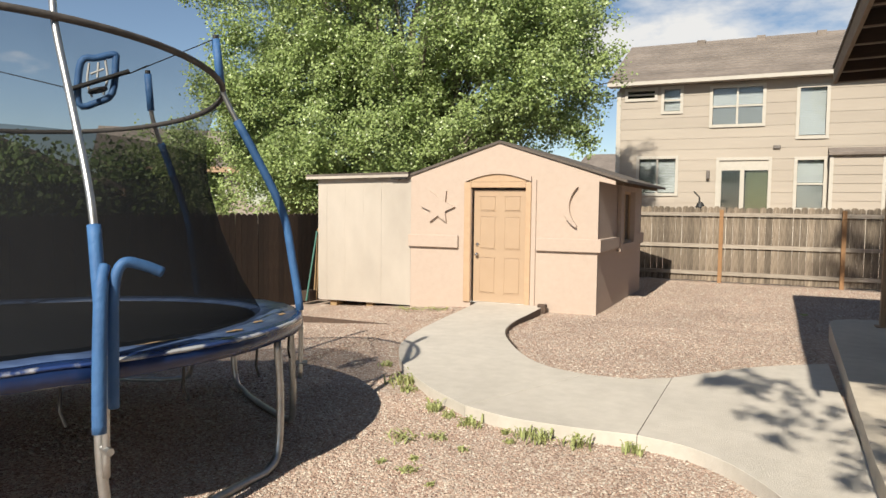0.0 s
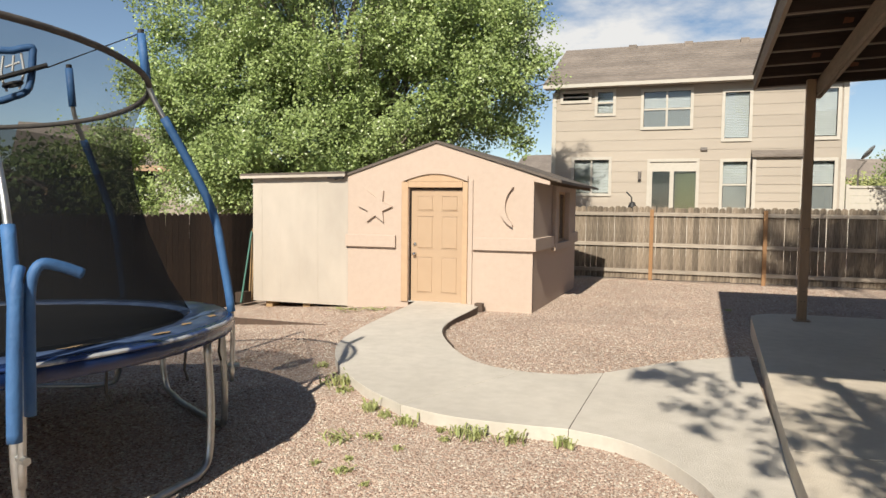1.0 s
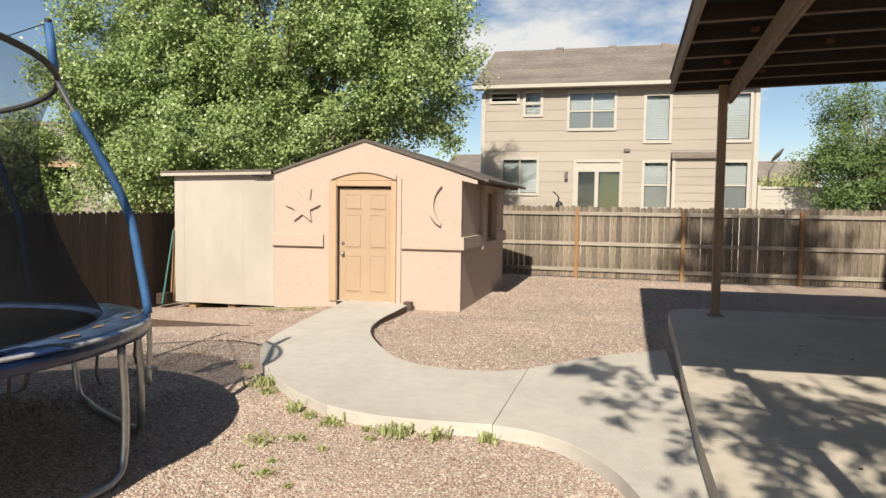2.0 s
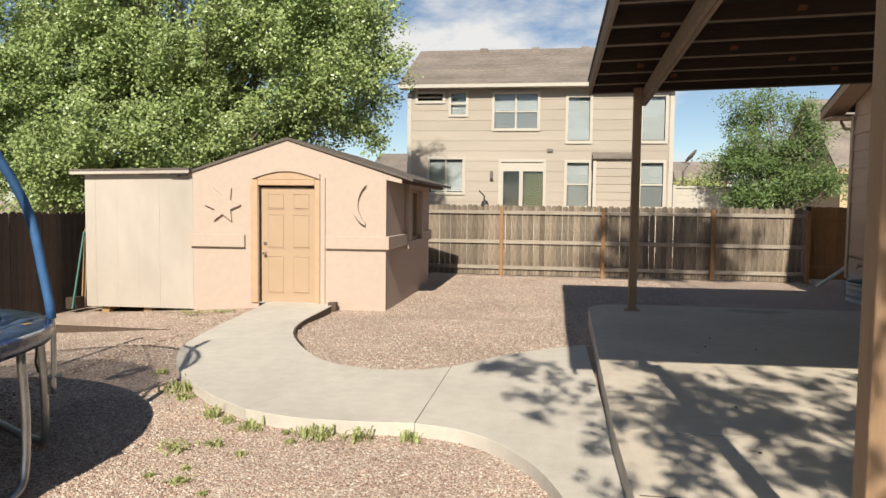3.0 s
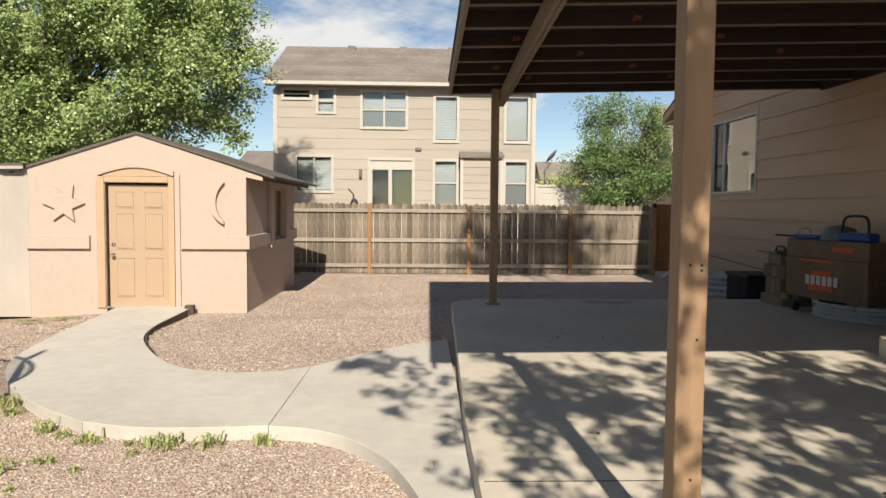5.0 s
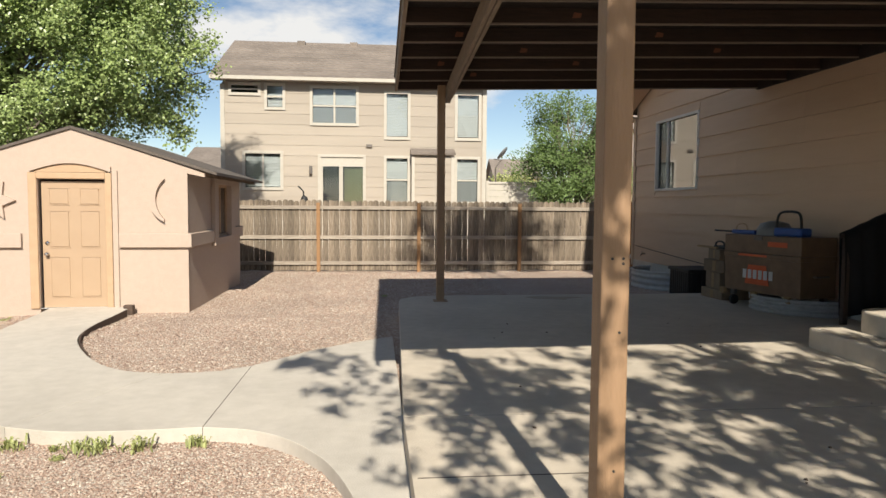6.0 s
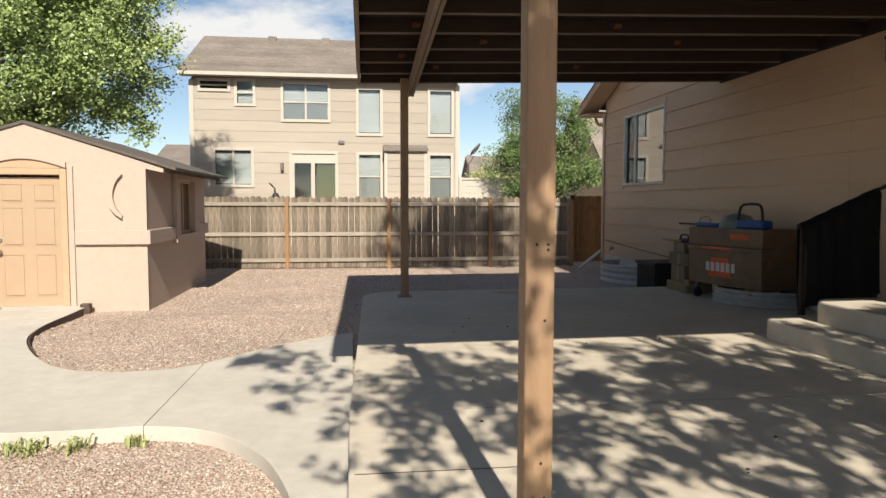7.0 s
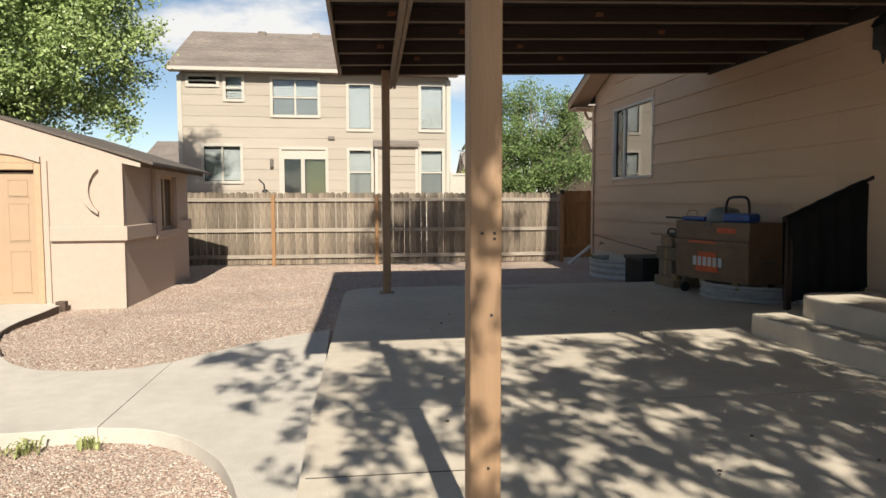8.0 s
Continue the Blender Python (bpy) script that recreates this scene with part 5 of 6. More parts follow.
for x0, x1, z0, z1, kind in OPEN.values():
    w = part("window", box((x0 - 0.11, HY - 0.05, z0 - 0.11), (x0, HY + 0.04, z1 + 0.11), 0.006), "trim_far", nh, "white-framed window with blinds")
    part("frame_piece", box((x1, HY - 0.05, z0 - 0.11), (x1 + 0.11, HY + 0.04, z1 + 0.11), 0.006), "trim_far", w)
    part("frame_piece", box((x0, HY - 0.05, z1), (x1, HY + 0.04, z1 + 0.11), 0.006), "trim_far", w)
    part("sill", box((x0, HY - 0.06, z0 - 0.11), (x1, HY + 0.04, z0), 0.006), "trim_far", w)
    xm = (x0 + x1) / 2
    g = part("pane", box((x0, HY + 0.03, z0), (x1, HY + 0.036, z1)), "glass", w)
    g.visible_shadow = False
    if kind in ("double", "slider", "glide"):
        part("mullion", box((xm - 0.035, HY - 0.01, z0), (xm + 0.035, HY + 0.028, z1)), "trim_far", w)
    if kind == "double" or (kind == "single" and z0 < 4 or z1 - z0 < 1):
        part("meeting_rail", box((x0, HY - 0.005, (z0 + z1) / 2 - 0.03), (x1, HY + 0.027, (z0 + z1) / 2 + 0.03)), "trim_far", w)
    if kind == "double" or (kind == "single" and z0 < 4):
        part("insect_screen", box((x0 + 0.02, HY + 0.037, z0), (x1 - 0.02, HY + 0.041, (z0 + z1) / 2 - 0.03)), "screen", w, "grey insect screen")
    if kind == "slider":
        part("shade", box((x0, HY + 0.005, z1 - 0.36), (x1, HY + 0.025, z1)), "trim_far", w)
        part("curtain", box((xm + 0.1, HY + 0.12, z0), (x1, HY + 0.14, z1 - 0.36)), "curtain", w)
        part("door_stile", box((x0, HY + 0.005, z0), (x0 + 0.08, HY + 0.028, z1 - 0.36)), "trim_far", w)
        part("door_stile", box((xm - 0.11, HY + 0.004, z0), (xm - 0.036, HY + 0.027, z1 - 0.36)), "trim_far", w)
    elif kind != "slot":
        low = z0 + (0.02 if kind == "glide" else 0.12 if kind == "double" and z0 > 4 else 0.02 if z0 > 4 or kind == "double" else 0.75)
        k = int((z1 - low) / 0.06)
        bm = bmesh.new()
        for q in range(k):
            zz = z1 - 0.06 * (q + 1)
            prism([(HY + 0.10, zz), (HY + 0.12, zz + 0.052), (HY + 0.124, zz + 0.052), (HY + 0.104, zz)], "x", x0 + 0.01, x1 - 0.01, bm)
        part("blind", bm, "blind", w, "closed pale slatted blind")
for x0, x1 in ((HX0 - 0.02, HX0 + 0.14), (HX1 - 0.14, HX1 + 0.02)):
    part("corner_board", box((x0, HY - 0.035, 1.2), (x1, HY - 0.021, HZ)), "trim_far", nh)
part("roof", prism([(HY - 0.45, 6.42), (HY + 4.6, 8.85), (HY + 9.6, 6.42), (HY + 9.6, 6.52), (HY + 4.6, 8.97), (HY - 0.45, 6.54)], "x", HX0 - 0.32, HX1 + 0.3), "roof_far", nh)
for k in range(15):
    t0, t1 = k / 15, (k + 1) / 15
    ya, za, yb, zb2 = HY - 0.46 + 5.06 * t0, 6.545 + 2.43 * t0, HY - 0.46 + 5.06 * t1, 6.545 + 2.43 * t1
    part("shingle_course", prism([(ya, za), (yb, zb2), (yb, zb2 + 0.01), (ya, za + 0.035)], "x", HX0 - 0.33, HX1 + 0.31), "roof_far", nh)
part("fascia", box((HX0 - 0.32, HY - 0.49, 6.42), (HX1 + 0.3, HY - 0.461, 6.55)), "trim_far", nh)
part("soffit", box((HX0 - 0.3, HY - 0.46, 6.425), (HX1 + 0.28, HY + 0.05, 6.445)), "siding_far", nh)
for y0, y1, za, zb2 in ((HY - 0.45, HY + 4.6, 6.3, 8.72),):
    part("gable", prism([(HY, HZ), (HY + 9, HZ), (HY + 4.6, 8.6)], "x", HX0 + 0.02, HX0 + 0.12), "siding_far", nh)
    part("gable", prism([(HY, HZ), (HY + 9, HZ), (HY + 4.6, 8.6)], "x", HX1 - 0.12, HX1 - 0.02), "siding_far", nh)
bump = part("bump_out", box((2.42, HY - 0.45, 0.0), (3.98, HY - 0.021, 3.66)), "siding_far", nh)
for k in range(7):
    part("board", prism([(HY - 0.475, 1.5 + 0.3 * k), (HY - 0.451, 1.5 + 0.3 * k), (HY - 0.451, 1.8 + 0.3 * k), (HY - 0.458, 1.8 + 0.3 * k)], "x", 2.42, 3.98), "siding_far", bump)
part("bump_roof", prism([(HY - 0.6, 3.66), (HY - 0.022, 3.86), (HY - 0.022, 3.95), (HY - 0.6, 3.75)], "x", 2.33, 4.07), "roof_far", bump)
part("corner_board", box((2.36, HY - 0.49, 1.3), (2.48, HY - 0.476, 3.62)), "trim_far", bump)
part("corner_board", box((3.92, HY - 0.49, 1.3), (4.04, HY - 0.476, 3.62)), "trim_far", bump)
for x, zz in ((-1.55, 3.05), (0.72, 4.02)):
    part("porch_light", box((x - 0.06, HY - 0.16, zz - 0.16), (x + 0.06, HY - 0.022, zz + 0.16), 0.02) if x < 0 else box((x - 0.12, HY - 0.08, zz - 0.06), (x + 0.12, HY - 0.022, zz + 0.06), 0.01), "steel_dark", nh)
for x in (-2.3, 0.0, 2.2):
    part("roof_vent", box((x - 0.17, HY + 4.0, 8.6), (x + 0.17, HY + 4.3, 8.92), 0.02), "roof_far", nh)

bbq = thing("garden_torch", (-1.75, 26.6, 0), "dark garden torch beside the neighbour's glass door", "garden torch")
part("pole", tube([(-1.75, 26.6, 0), (-1.75, 26.6, 2.2), (-1.95, 26.6, 2.4)], 0.03), "black", bbq)
part("head", lathe([(0.001, 1.65), (0.13, 1.7), (0.16, 1.85), (0.10, 2.0), (0.001, 2.05)], (-1.72, 26.6), 14, closed=False), "black", bbq)

dish = thing("satellite_dish", (5.75, 27.2, 0), "dark grey satellite dish on a mast beside the house", "satellite dish")
part("mast", tube([(5.70, 27.2, 0), (5.70, 27.2, 3.2), (5.9, 27.2, 3.5)], 0.03), "steel_dark", dish)
d = part("reflector", lathe([(0.001, 0), (0.16, 0.015), (0.30, 0.06), (0.30, 0.072), (0.16, 0.027), (0.001, 0.015)], (0, 0), 28), "grey_tool", dish, "", True)
d.matrix_basis = Matrix.Translation((6.02, 27.2, 3.75)) @ Matrix.Rotation(radians(-48), 4, "Y") @ Matrix.Rotation(radians(-18), 4, "X")
part("feed_arm", tube([(5.95, 27.2, 3.5), (5.62, 27.15, 3.55)], 0.015), "steel_dark", dish)

screen = thing("vinyl_fence", (6.3, 25.5, 0), "pale vinyl fence beside the neighbour's house", "fence")
for k in range(8):
    part("board", box((5.15, 25.5, 0.6 + 0.24 * k), (7.6, 25.53, 0.835 + 0.24 * k), 0.004), "trim_far", screen)
part("top_rail", box((5.1, 25.46, 2.52), (7.65, 25.57, 2.6), 0.006), "trim_far", screen)
part("fence_post", box((5.05, 25.45, 0), (5.147, 25.58, 2.64), 0.006), "trim_far", screen)


def plain_house(name, label, c, w, depth, wall_z, rise, turn, wall, wins=()):
    """A distant gabled house; the gable's ridge runs across its own x."""
    h = thing(name, c, label, "house", "distant houses")
    m = Matrix.Translation(c) @ Matrix.Rotation(radians(turn), 4, "Z")

    def put(nm, bm, mat, par=h):
        bmesh.ops.transform(bm, matrix=m, verts=bm.verts)
        return part(nm, bm, mat, par)

    body_bm = box((-w / 2, -depth / 2, 0), (w / 2, depth / 2, wall_z))
    prism([(-depth / 2, wall_z), (depth / 2, wall_z), (0, wall_z + rise)], "x", -w / 2, w / 2, body_bm)
    put("wall", body_bm, wall)
    o = 0.5
    put("roof", prism([(-depth / 2 - o, wall_z - o * rise * 2 / depth + 0.03), (0, wall_z + rise + 0.03), (depth / 2 + o, wall_z - o * rise * 2 / depth + 0.03), (depth / 2 + o, wall_z - o * rise * 2 / depth + 0.2), (0, wall_z + rise + 0.22), (-depth / 2 - o, wall_z - o * rise * 2 / depth + 0.2)], "x", -w / 2 - 0.4, w / 2 + 0.4), "roof_far")
    put("fascia", box((-w / 2 - 0.42, -depth / 2 - o - 0.04, wall_z - o * rise * 2 / depth - 0.08), (w / 2 + 0.42, -depth / 2 - o - 0.002, wall_z - o * rise * 2 / depth + 0.16)), "trim")
    for x0, x1, z0, z1 in wins:
        f = put("window", box((x0 - 0.12, -depth / 2 - 0.05, z0 - 0.12), (x1 + 0.12, -depth / 2 - 0.003, z1 + 0.12), 0.005), "white")
        put("pane", box((x0, -depth / 2 - 0.06, z0), ((x0 + x1) / 2 - 0.04, -depth / 2 - 0.052, z1)), "glass_dark", f)
        put("pane", box(((x0 + x1) / 2 + 0.04, -depth / 2 - 0.06, z0), (x1, -depth / 2 - 0.052, z1)), "glass_dark", f)
        put("pane_backing", box((x0, -depth / 2 - 0.0515, z0), (x1, -depth / 2 - 0.0505, z1)), "dark", f)
    return h


plain_house("distant_house", "cream house with a grey-brown shingle roof behind a tree", (18.4, 38, 0), 9, 8, 3.95, 3.3, 0, "cream", ((-3.6, -2.0, 2.1, 3.5),))
plain_house("distant_house", "far tan house with a low brown roof", (17.4, 82, 0), 5, 6, 5.0, 2.0, 0, "siding_far")
plain_house("distant_house", "far house with a dark roof seen over the shed", (-6.4, 46, 0), 7.5, 8, 3.6, 1.5, 0, "siding_far")
plain_house("distant_house", "neighbouring tan house with a dark roof beyond the side fence", (-25.5, 25.0, 0), 6, 6, 3.5, 1.6, 46, "siding_far", ((-1.6, -0.4, 2.2, 3.3), (0.8, 2.0, 2.2, 3.3)))
plain_house("distant_house", "neighbouring house with a low gable beyond the side fence", (-19.5, 10.6, 0), 7, 7, 2.2, 1.35, 152, "siding")


# ---- trees ----
def leaves_mesh(name, centres, spread, per, size, seed, droop=0.0):
    """Many small folded leaves round clump centres, as one mesh."""
    r = np.random.default_rng(seed)
    c = np.repeat(np.asarray(centres), per, axis=0)
    n = len(c)
    p = c + r.normal(0, 1, (n, 3)) * spread
    d1 = r.normal(0, 1, (n, 3))
    d1 /= np.linalg.norm(d1, axis=1)[:, None]
    nn = r.normal(0, 0.55, (n, 3)) + np.array([0, -0.5, 0.55])
    nn /= np.linalg.norm(nn, axis=1)[:, None] + 1e-9
    d1 = np.cross(nn, d1)
    d1 /= np.linalg.norm(d1, axis=1)[:, None] + 1e-9
    d2 = np.cross(nn, d1)
    s = size * r.uniform(0.6, 1.25, (n, 1))
    v = np.stack([p - d1 * s * 0.6, p + d2 * s * 0.48 + nn * s * 0.12, p + d1 * s * 0.6, p - d2 * s * 0.48 + nn * s * 0.12], axis=1).reshape(-1, 3)
    me = bpy.data.meshes.new(name)
    me.vertices.add(4 * n)
    me.vertices.foreach_set("co", v.ravel())
    idx = np.arange(4 * n).reshape(n, 4)
    tri = np.stack([idx[:, [0, 1, 2]], idx[:, [0, 2, 3]]], axis=1).reshape(-1)
    me.loops.add(6 * n)
    me.loops.foreach_set("vertex_index", tri)
    me.polygons.add(2 * n)
    me.polygons.foreach_set("loop_start", np.arange(0, 6 * n, 3))
    me.polygons.foreach_set("loop_total", np.full(2 * n, 3))
    me.update(calc_edges=True)
    return me


def tree(name, label, base, stems, blobs, clumps, spread, per, size, leaf, seed, trunk_r=0.22, hollow=0.45, lobe=1, lobe_size=0.4, limbs=130):
    """Stems from the base into the crown, limbs and twigs from them to the clumps; blobs are (x, y, z, rx, ry, rz)."""
    r = np.random.default_rng(seed)
    t = thing(name, base, label, "tree")
    vol = np.array([b[3] * b[4] * b[5] for b in blobs]) ** 0.7
    cs = []
    while len(cs) < clumps // lobe:
        b = blobs[r.choice(len(blobs), p=vol / vol.sum())]
        u = r.normal(0, 1, 3)
        u *= r.uniform(hollow, 1) ** 0.5 / np.linalg.norm(u)
        q = np.array(b[:3]) + u * np.array(b[3:]) * (0.88 + 0.24 * noise.noise(tuple(u * 2.3 + seed)))
        if q[2] > base[2] + 0.6:
            cs.append(q)
    cs = np.array(cs)
    if lobe > 1:
        cs = np.repeat(cs, lobe, axis=0)
        cs = cs + r.normal(0, 1, cs.shape) * np.array([1, 1, 0.75]) * lobe_size
    part_crown = link_mesh("crown", leaves_mesh("crown", cs, spread, per, size, seed + 1), leaf, t, "loose crown of many small leaves")
    tagged(part_crown, kind="stuff")
    base = Vector(base)
    bm = bmesh.new()
    ends = []
    for top in stems:
        top = Vector(top)
        pts = [base.lerp(top, k / 6) + Vector((0.22 * math.sin(k * 1.9 + top.x), 0.22 * math.cos(k * 1.4 + top.y), 0)) * (k / 6) for k in range(7)]
        tube(pts, [trunk_r * (1 - 0.13 * k) for k in range(7)], bm, 9)
        ends.append(pts)
    part("trunk", bm, "bark", t, "", True)
    bm = bmesh.new()
    for q in cs[:: max(1, len(cs) // limbs)]:
        q = Vector(q)
        pts = min(ends, key=lambda e: (e[4] - q).length)
        k = max(1, min(5, int(6 * (q.z - base.z) / max(0.5, pts[-1].z - base.z) * 0.6)))
        a = pts[k]
        mid = a.lerp(q, 0.5) + Vector((0, 0, 0.12 * (q - a).length))
        tube([a, a.lerp(mid, 0.6), mid, q], [trunk_r * 0.3, trunk_r * 0.2, trunk_r * 0.14, 0.008], bm, 6)
    tagged(part("branchwork", bm, "bark", t, "pale branching limbs", True), kind="stuff")
    return t


tree("cottonwood_tree", "large leafy green tree behind the side fence", (-8.6, 16.6, -0.1), [(-7.2, 16.2, 9), (-9.8, 16.4, 9.5), (-8.4, 17.5, 10), (-6.2, 16.0, 6.5), (-10.5, 15.8, 6.5)],
     [(-8.0, 16.3, 6.8, 4.2, 3.6, 4.6), (-5.2, 16.2, 5.0, 2.5, 2.3, 2.2), (-4.9, 16.4, 7.6, 2.1, 2.1, 2.5), (-10.6, 15.6, 4.6, 3.2, 3.0, 3.4), (-9.3, 14.6, 3.2, 2.6, 2.2, 2.5), (-11.3, 14.0, 3.2, 2.6, 2.4, 2.7), (-11.0, 15.5, 8.3, 3.0, 3.0, 3.0), (-7.0, 16.0, 3.4, 2.6, 1.6, 1.5), (-4.1, 16.3, 5.4, 1.25, 1.3, 1.2), (-4.3, 16.6, 10.9, 1.3, 1.3, 1.4), (-4.5, 16.6, 9.6, 1.0, 1.0, 1.3), (-12.2, 14.6, 2.7, 1.2, 1.2, 1.6), (-12.1, 13.6, 1.9, 1.3, 1.0, 1.2), (-4.2, 16.2, 4.2, 1.1, 1.1, 0.9), (-6.6, 15.9, 6.0, 2.0, 1.6, 1.8)],
     5600, 0.13, 78, 0.064, "leaf", 11, lobe=28, lobe_size=0.40, hollow=0.5, limbs=170)
tree("small_tree", "slender green tree behind the back fence", (7.5, 22.5, 0), [(7.4, 22.5, 5.2), (7.9, 22.7, 4.6), (7.0, 22.4, 4.4)],
     [(7.5, 22.5, 4.3, 1.5, 1.3, 1.5), (6.9, 22.4, 2.9, 1.3, 1.1, 1.2), (8.2, 22.5, 3.1, 1.2, 1.0, 1.1), (8.9, 22.6, 2.6, 0.7, 0.7, 0.6)], 700, 0.13, 50, 0.058, "leaf_far", 23, 0.07, 0.2, lobe=13, lobe_size=0.26)
tree("shade_tree", "tall leafy tree standing at the near end of the patio", (4.6, -1.6, PZ), [(4.4, -1.5, 6.6), (5.9, -1.5, 6.2), (2.4, -1.5, 6.4), (4.7, -1.5, 15.0)],
     [(4.8, -1.5, 4.8, 2.5, 0.5, 2.7), (2.2, -1.5, 5.0, 1.1, 0.2, 1.9), (0.55, -1.5, 6.5, 0.75, 0.07, 0.6), (0.95, -1.5, 5.5, 0.3, 0.06, 0.4), (4.7, -1.5, 10.2, 2.0, 0.5, 2.6), (4.4, -1.5, 15.3, 2.5, 0.5, 1.2), (6.35, -1.5, 5.2, 0.75, 0.35, 1.9)], 8000, 0.042, 7, 0.066, "leaf", 37, 0.055, 0.02, lobe=6, lobe_size=0.085, limbs=60)
for k, (x, y, h, w) in enumerate(((-14.5, 9.5, 3.1, 2.6), (-15.5, 13.5, 3.5, 2.6), (-13.0, 5.5, 2.8, 2.2))):
    tree("yard_tree", "bushy dark green tree in the next garden", (x, y, 0), [(x, y, h * 0.8), (x + 0.5, y, h * 0.7)], [(x, y, h * 0.62, w * 0.6, w * 0.6, h * 0.38), (x + 0.7, y + 0.6, h * 0.5, w * 0.5, w * 0.5, h * 0.3)], 170, 0.3, 40, 0.12, "leaf_far", 50 + k, 0.09, 0.2)
tree("far_shrub", "yellow-green shrub beyond the neighbour's house", (13.5, 62, 0), [(13.5, 62, 3.5)], [(13.5, 62, 3.0, 3.0, 1.6, 1.6)], 110, 0.35, 40, 0.2, "weed", 71, 0.1, 0.2)


# ---- weeds and loose gravel ----
def weed(x, y, r, h, seed):
    """A rosette of toothed leaves."""
    q = np.random.default_rng(seed)
    w = thing("weed", (x, y, 0), "small green weed growing in the gravel", "weed", "weeds along the path")
    bm = bmesh.new()
    for k in range(int(26 + 120 * r)):
        a, s = q.uniform(0, 2 * math.pi), q.uniform(0.35, 1.0)
        d, sd = Vector((math.cos(a), math.sin(a), 0)), Vector((-math.sin(a), math.cos(a), 0))
        root = Vector((x, y, 0.0)) + Vector((*(q.normal(0, 0.38, 2) * r), 0.004))
        wd = 0.006 + 0.006 * q.random()
        row = []
        for j in range(5):
            v = j / 4
            c = root + d * (r * 0.48 * s * v) + Vector((0, 0, h * s * (1.5 * v - 0.95 * v * v)))
            ww = wd * (0.35, 1.0, 0.6, 0.9, 0.1)[j]
            row.append((bm.verts.new(c - sd * ww), bm.verts.new(c + Vector((0, 0, -0.004))), bm.verts.new(c + sd * ww)))
        for e, f in zip(row, row[1:]):
            bm.faces.new((e[0], e[1], f[1], f[0]))
            bm.faces.new((e[1], e[2], f[2], f[1]))
    part("leaves", bm, "weed", w)


WEEDS = [(-2.68, 5.82, .25, .18), (-2.52, 5.62, .13, .10), (-2.05, 5.22, .15, .13), (-1.86, 5.08, .10, .09), (-1.62, 4.97, .15, .12), (-1.15, 4.9, .11, .12), (-1.0, 4.88, .18, .13), (-0.72, 4.88, .16, .14), (-0.33, 4.91, .10, .13), (-1.3, 4.9, .06, .06),
         (-1.95, 4.42, .19, .08), (-1.72, 4.56, .12, .06), (-1.45, 4.42, .06, .05), (-1.6, 3.9, .10, .06), (-1.68, 4.1, .05, .04), (-1.2, 4.72, .06, .05), (-1.85, 3.95, .05, .04), (-1.38, 3.75, .05, .04), (-3.25, 6.45, .10, .08), (-3.05, 6.6, .06, .05), (-0.9, 7.3, .08, .04), (-0.4, 7.6, .07, .04), (-5.0, 10.3, .35, .03), (-4.6, 10.5, .3, .03), (1.1, 12.9, .08, .05)]
for k, wv in enumerate(WEEDS):
    weed(wv[0], wv[1], wv[2] * 0.85, wv[3] * 1.15, 100 + k)


def inside(px, py, poly):
    res = np.zeros(len(px), bool)
    j = len(poly) - 1
    for i in range(len(poly)):
        xi, yi, xj, yj = poly[i][0], poly[i][1], poly[j][0], poly[j][1]
        hit = ((yi > py) != (yj > py)) & (px < (xj - xi) * (py - yi) / (yj - yi + 1e-12) + xi)
        res ^= hit
        j = i
    return res


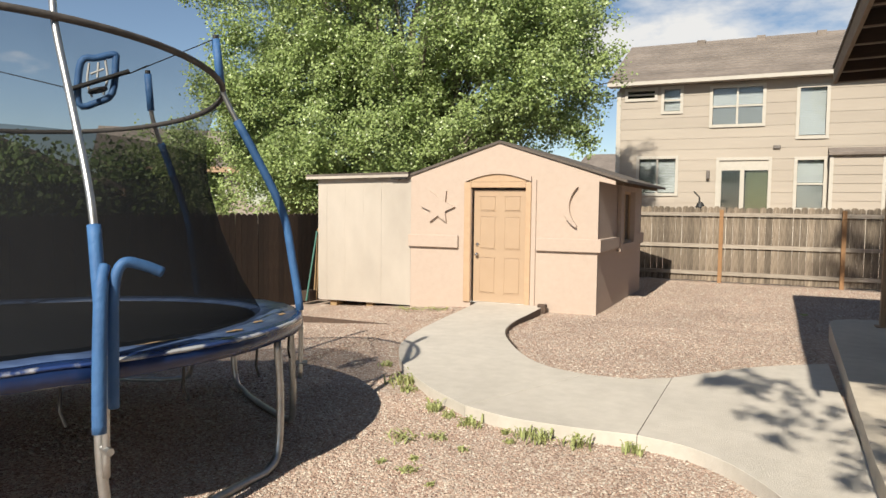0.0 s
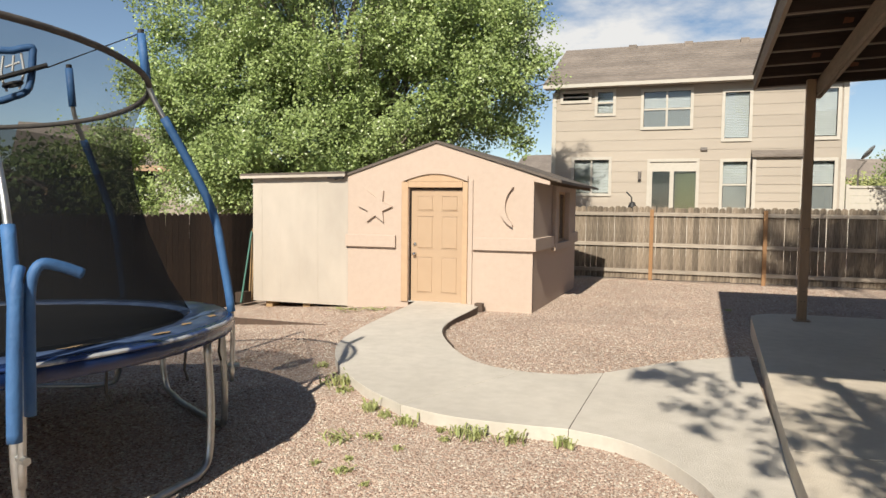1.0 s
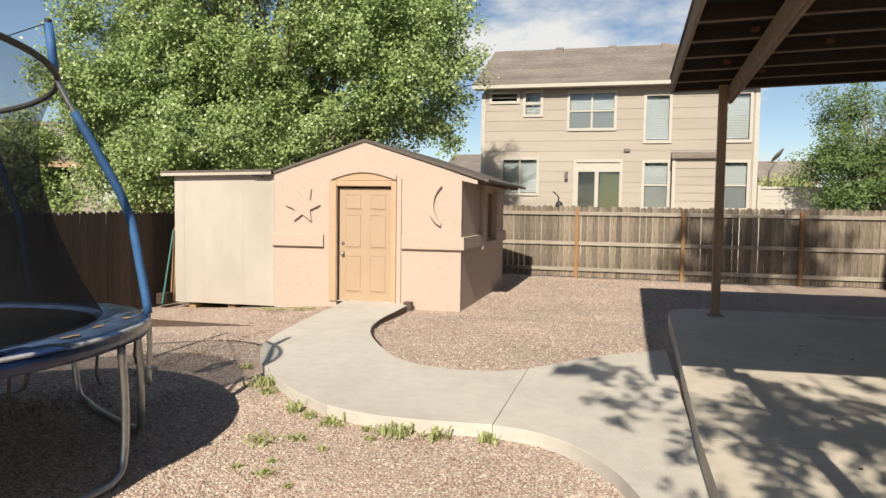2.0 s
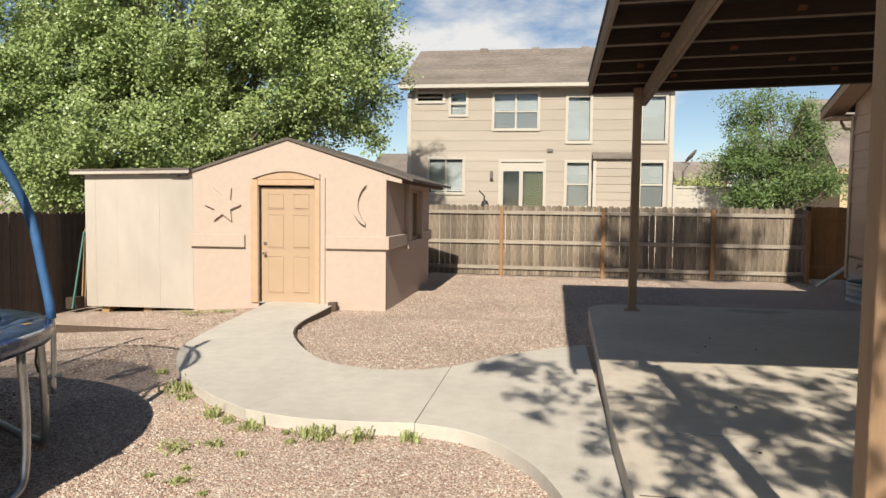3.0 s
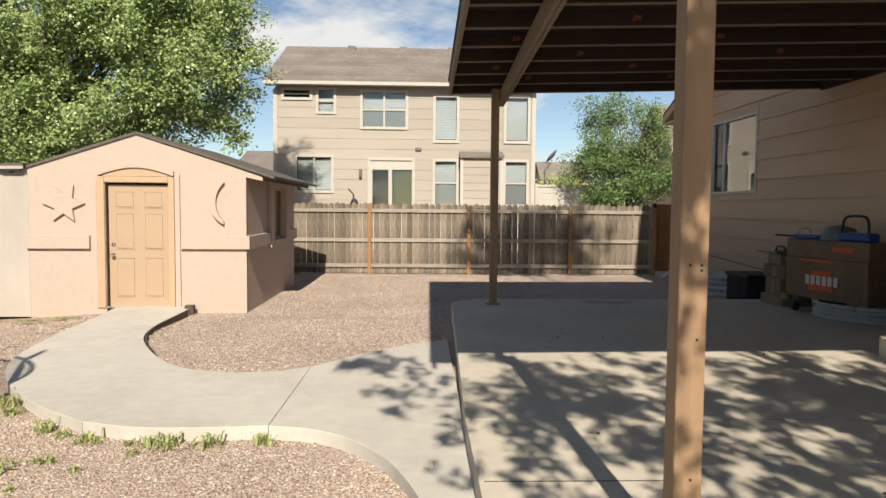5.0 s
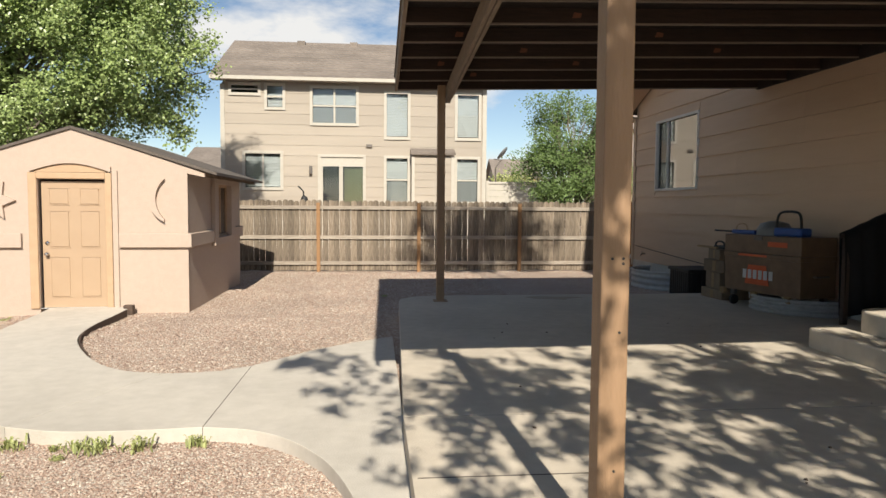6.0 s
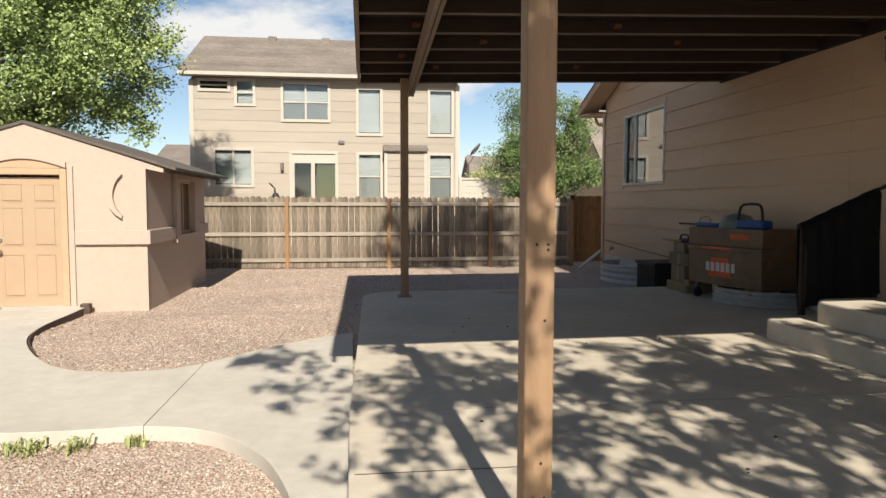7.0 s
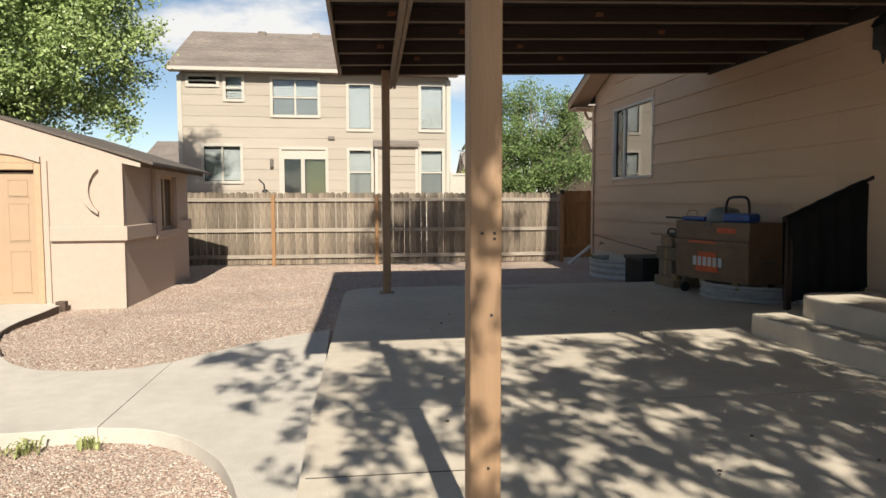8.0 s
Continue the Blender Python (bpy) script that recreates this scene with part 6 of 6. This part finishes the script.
def stones(name, label, n, x0, x1, y0, y1, size, seed):
    """Loose stones strewn over the gravel, clear of the path, the shed and the patio."""
    r = np.random.default_rng(seed)
    px, py = r.uniform(x0, x1, n), r.uniform(y0, y1, n)
    whole = [*PATH_INNER, *MID_INNER[1:], *END_INNER[1:], *END_OUTER[::-1], *MID_OUTER[::-1][1:], *PATH_OUTER[::-1][1:]]
    keep = ~inside(px, py, whole) & ~((px > 1.08) & (py < 11.3)) & ~((px < -1.95) & (px > -7.4) & (py > 11.1))
    px, py = px[keep], py[keep]
    n = len(px)
    s = size * r.uniform(0.5, 1.3, n)
    pz = np.array([ground_height(a, b) for a, b in zip(px, py)]) - s * 0.05
    oct_v = np.array([(1, 0, 0), (-1, 0, 0), (0, 1, 0), (0, -1, 0), (0, 0, 0.5), (0, 0, -0.6)])
    faces = np.array([(0, 2, 4), (2, 1, 4), (1, 3, 4), (3, 0, 4), (2, 0, 5), (1, 2, 5), (3, 1, 5), (0, 3, 5)])
    v = oct_v[None] * (1 + r.uniform(-0.4, 0.4, (n, 6, 1)))
    a = r.uniform(0, 6.283, n)
    ca, sa = np.cos(a)[:, None], np.sin(a)[:, None]
    x, y = v[:, :, 0] * 1.15, v[:, :, 1] * 0.85
    co = np.stack([x * ca - y * sa, x * sa + y * ca, v[:, :, 2] + r.uniform(-0.3, 0.3, (n, 6))], axis=2) * s[:, None, None] + np.stack([px, py, pz], axis=1)[:, None]
    me = bpy.data.meshes.new(name)
    me.vertices.add(6 * n)
    me.vertices.foreach_set("co", co.ravel())
    tri = (faces[None] + 6 * np.arange(n)[:, None, None]).reshape(-1)
    me.loops.add(24 * n)
    me.loops.foreach_set("vertex_index", tri)
    me.polygons.add(8 * n)
    me.polygons.foreach_set("loop_start", np.arange(0, 24 * n, 3))
    me.polygons.foreach_set("loop_total", np.full(8 * n, 3))
    me.update(calc_edges=True)
    return tagged(link_mesh(name, me, "stone"), label, "gravel", kind="stuff")


stones("gravel_near", "loose pinkish gravel stones lying on the yard", 105000, -3.4, 1.1, 2.2, 6.3, 0.0115, 5)
stones("gravel_bed", "loose pinkish gravel stones in the bed beside the path", 62000, -3.0, 3.5, 6.5, 17.5, 0.0145, 6)
stones("gravel_under_trampoline", "loose brown gravel stones round the trampoline", 26000, -7.2, -3.0, 3.0, 11.0, 0.015, 8)
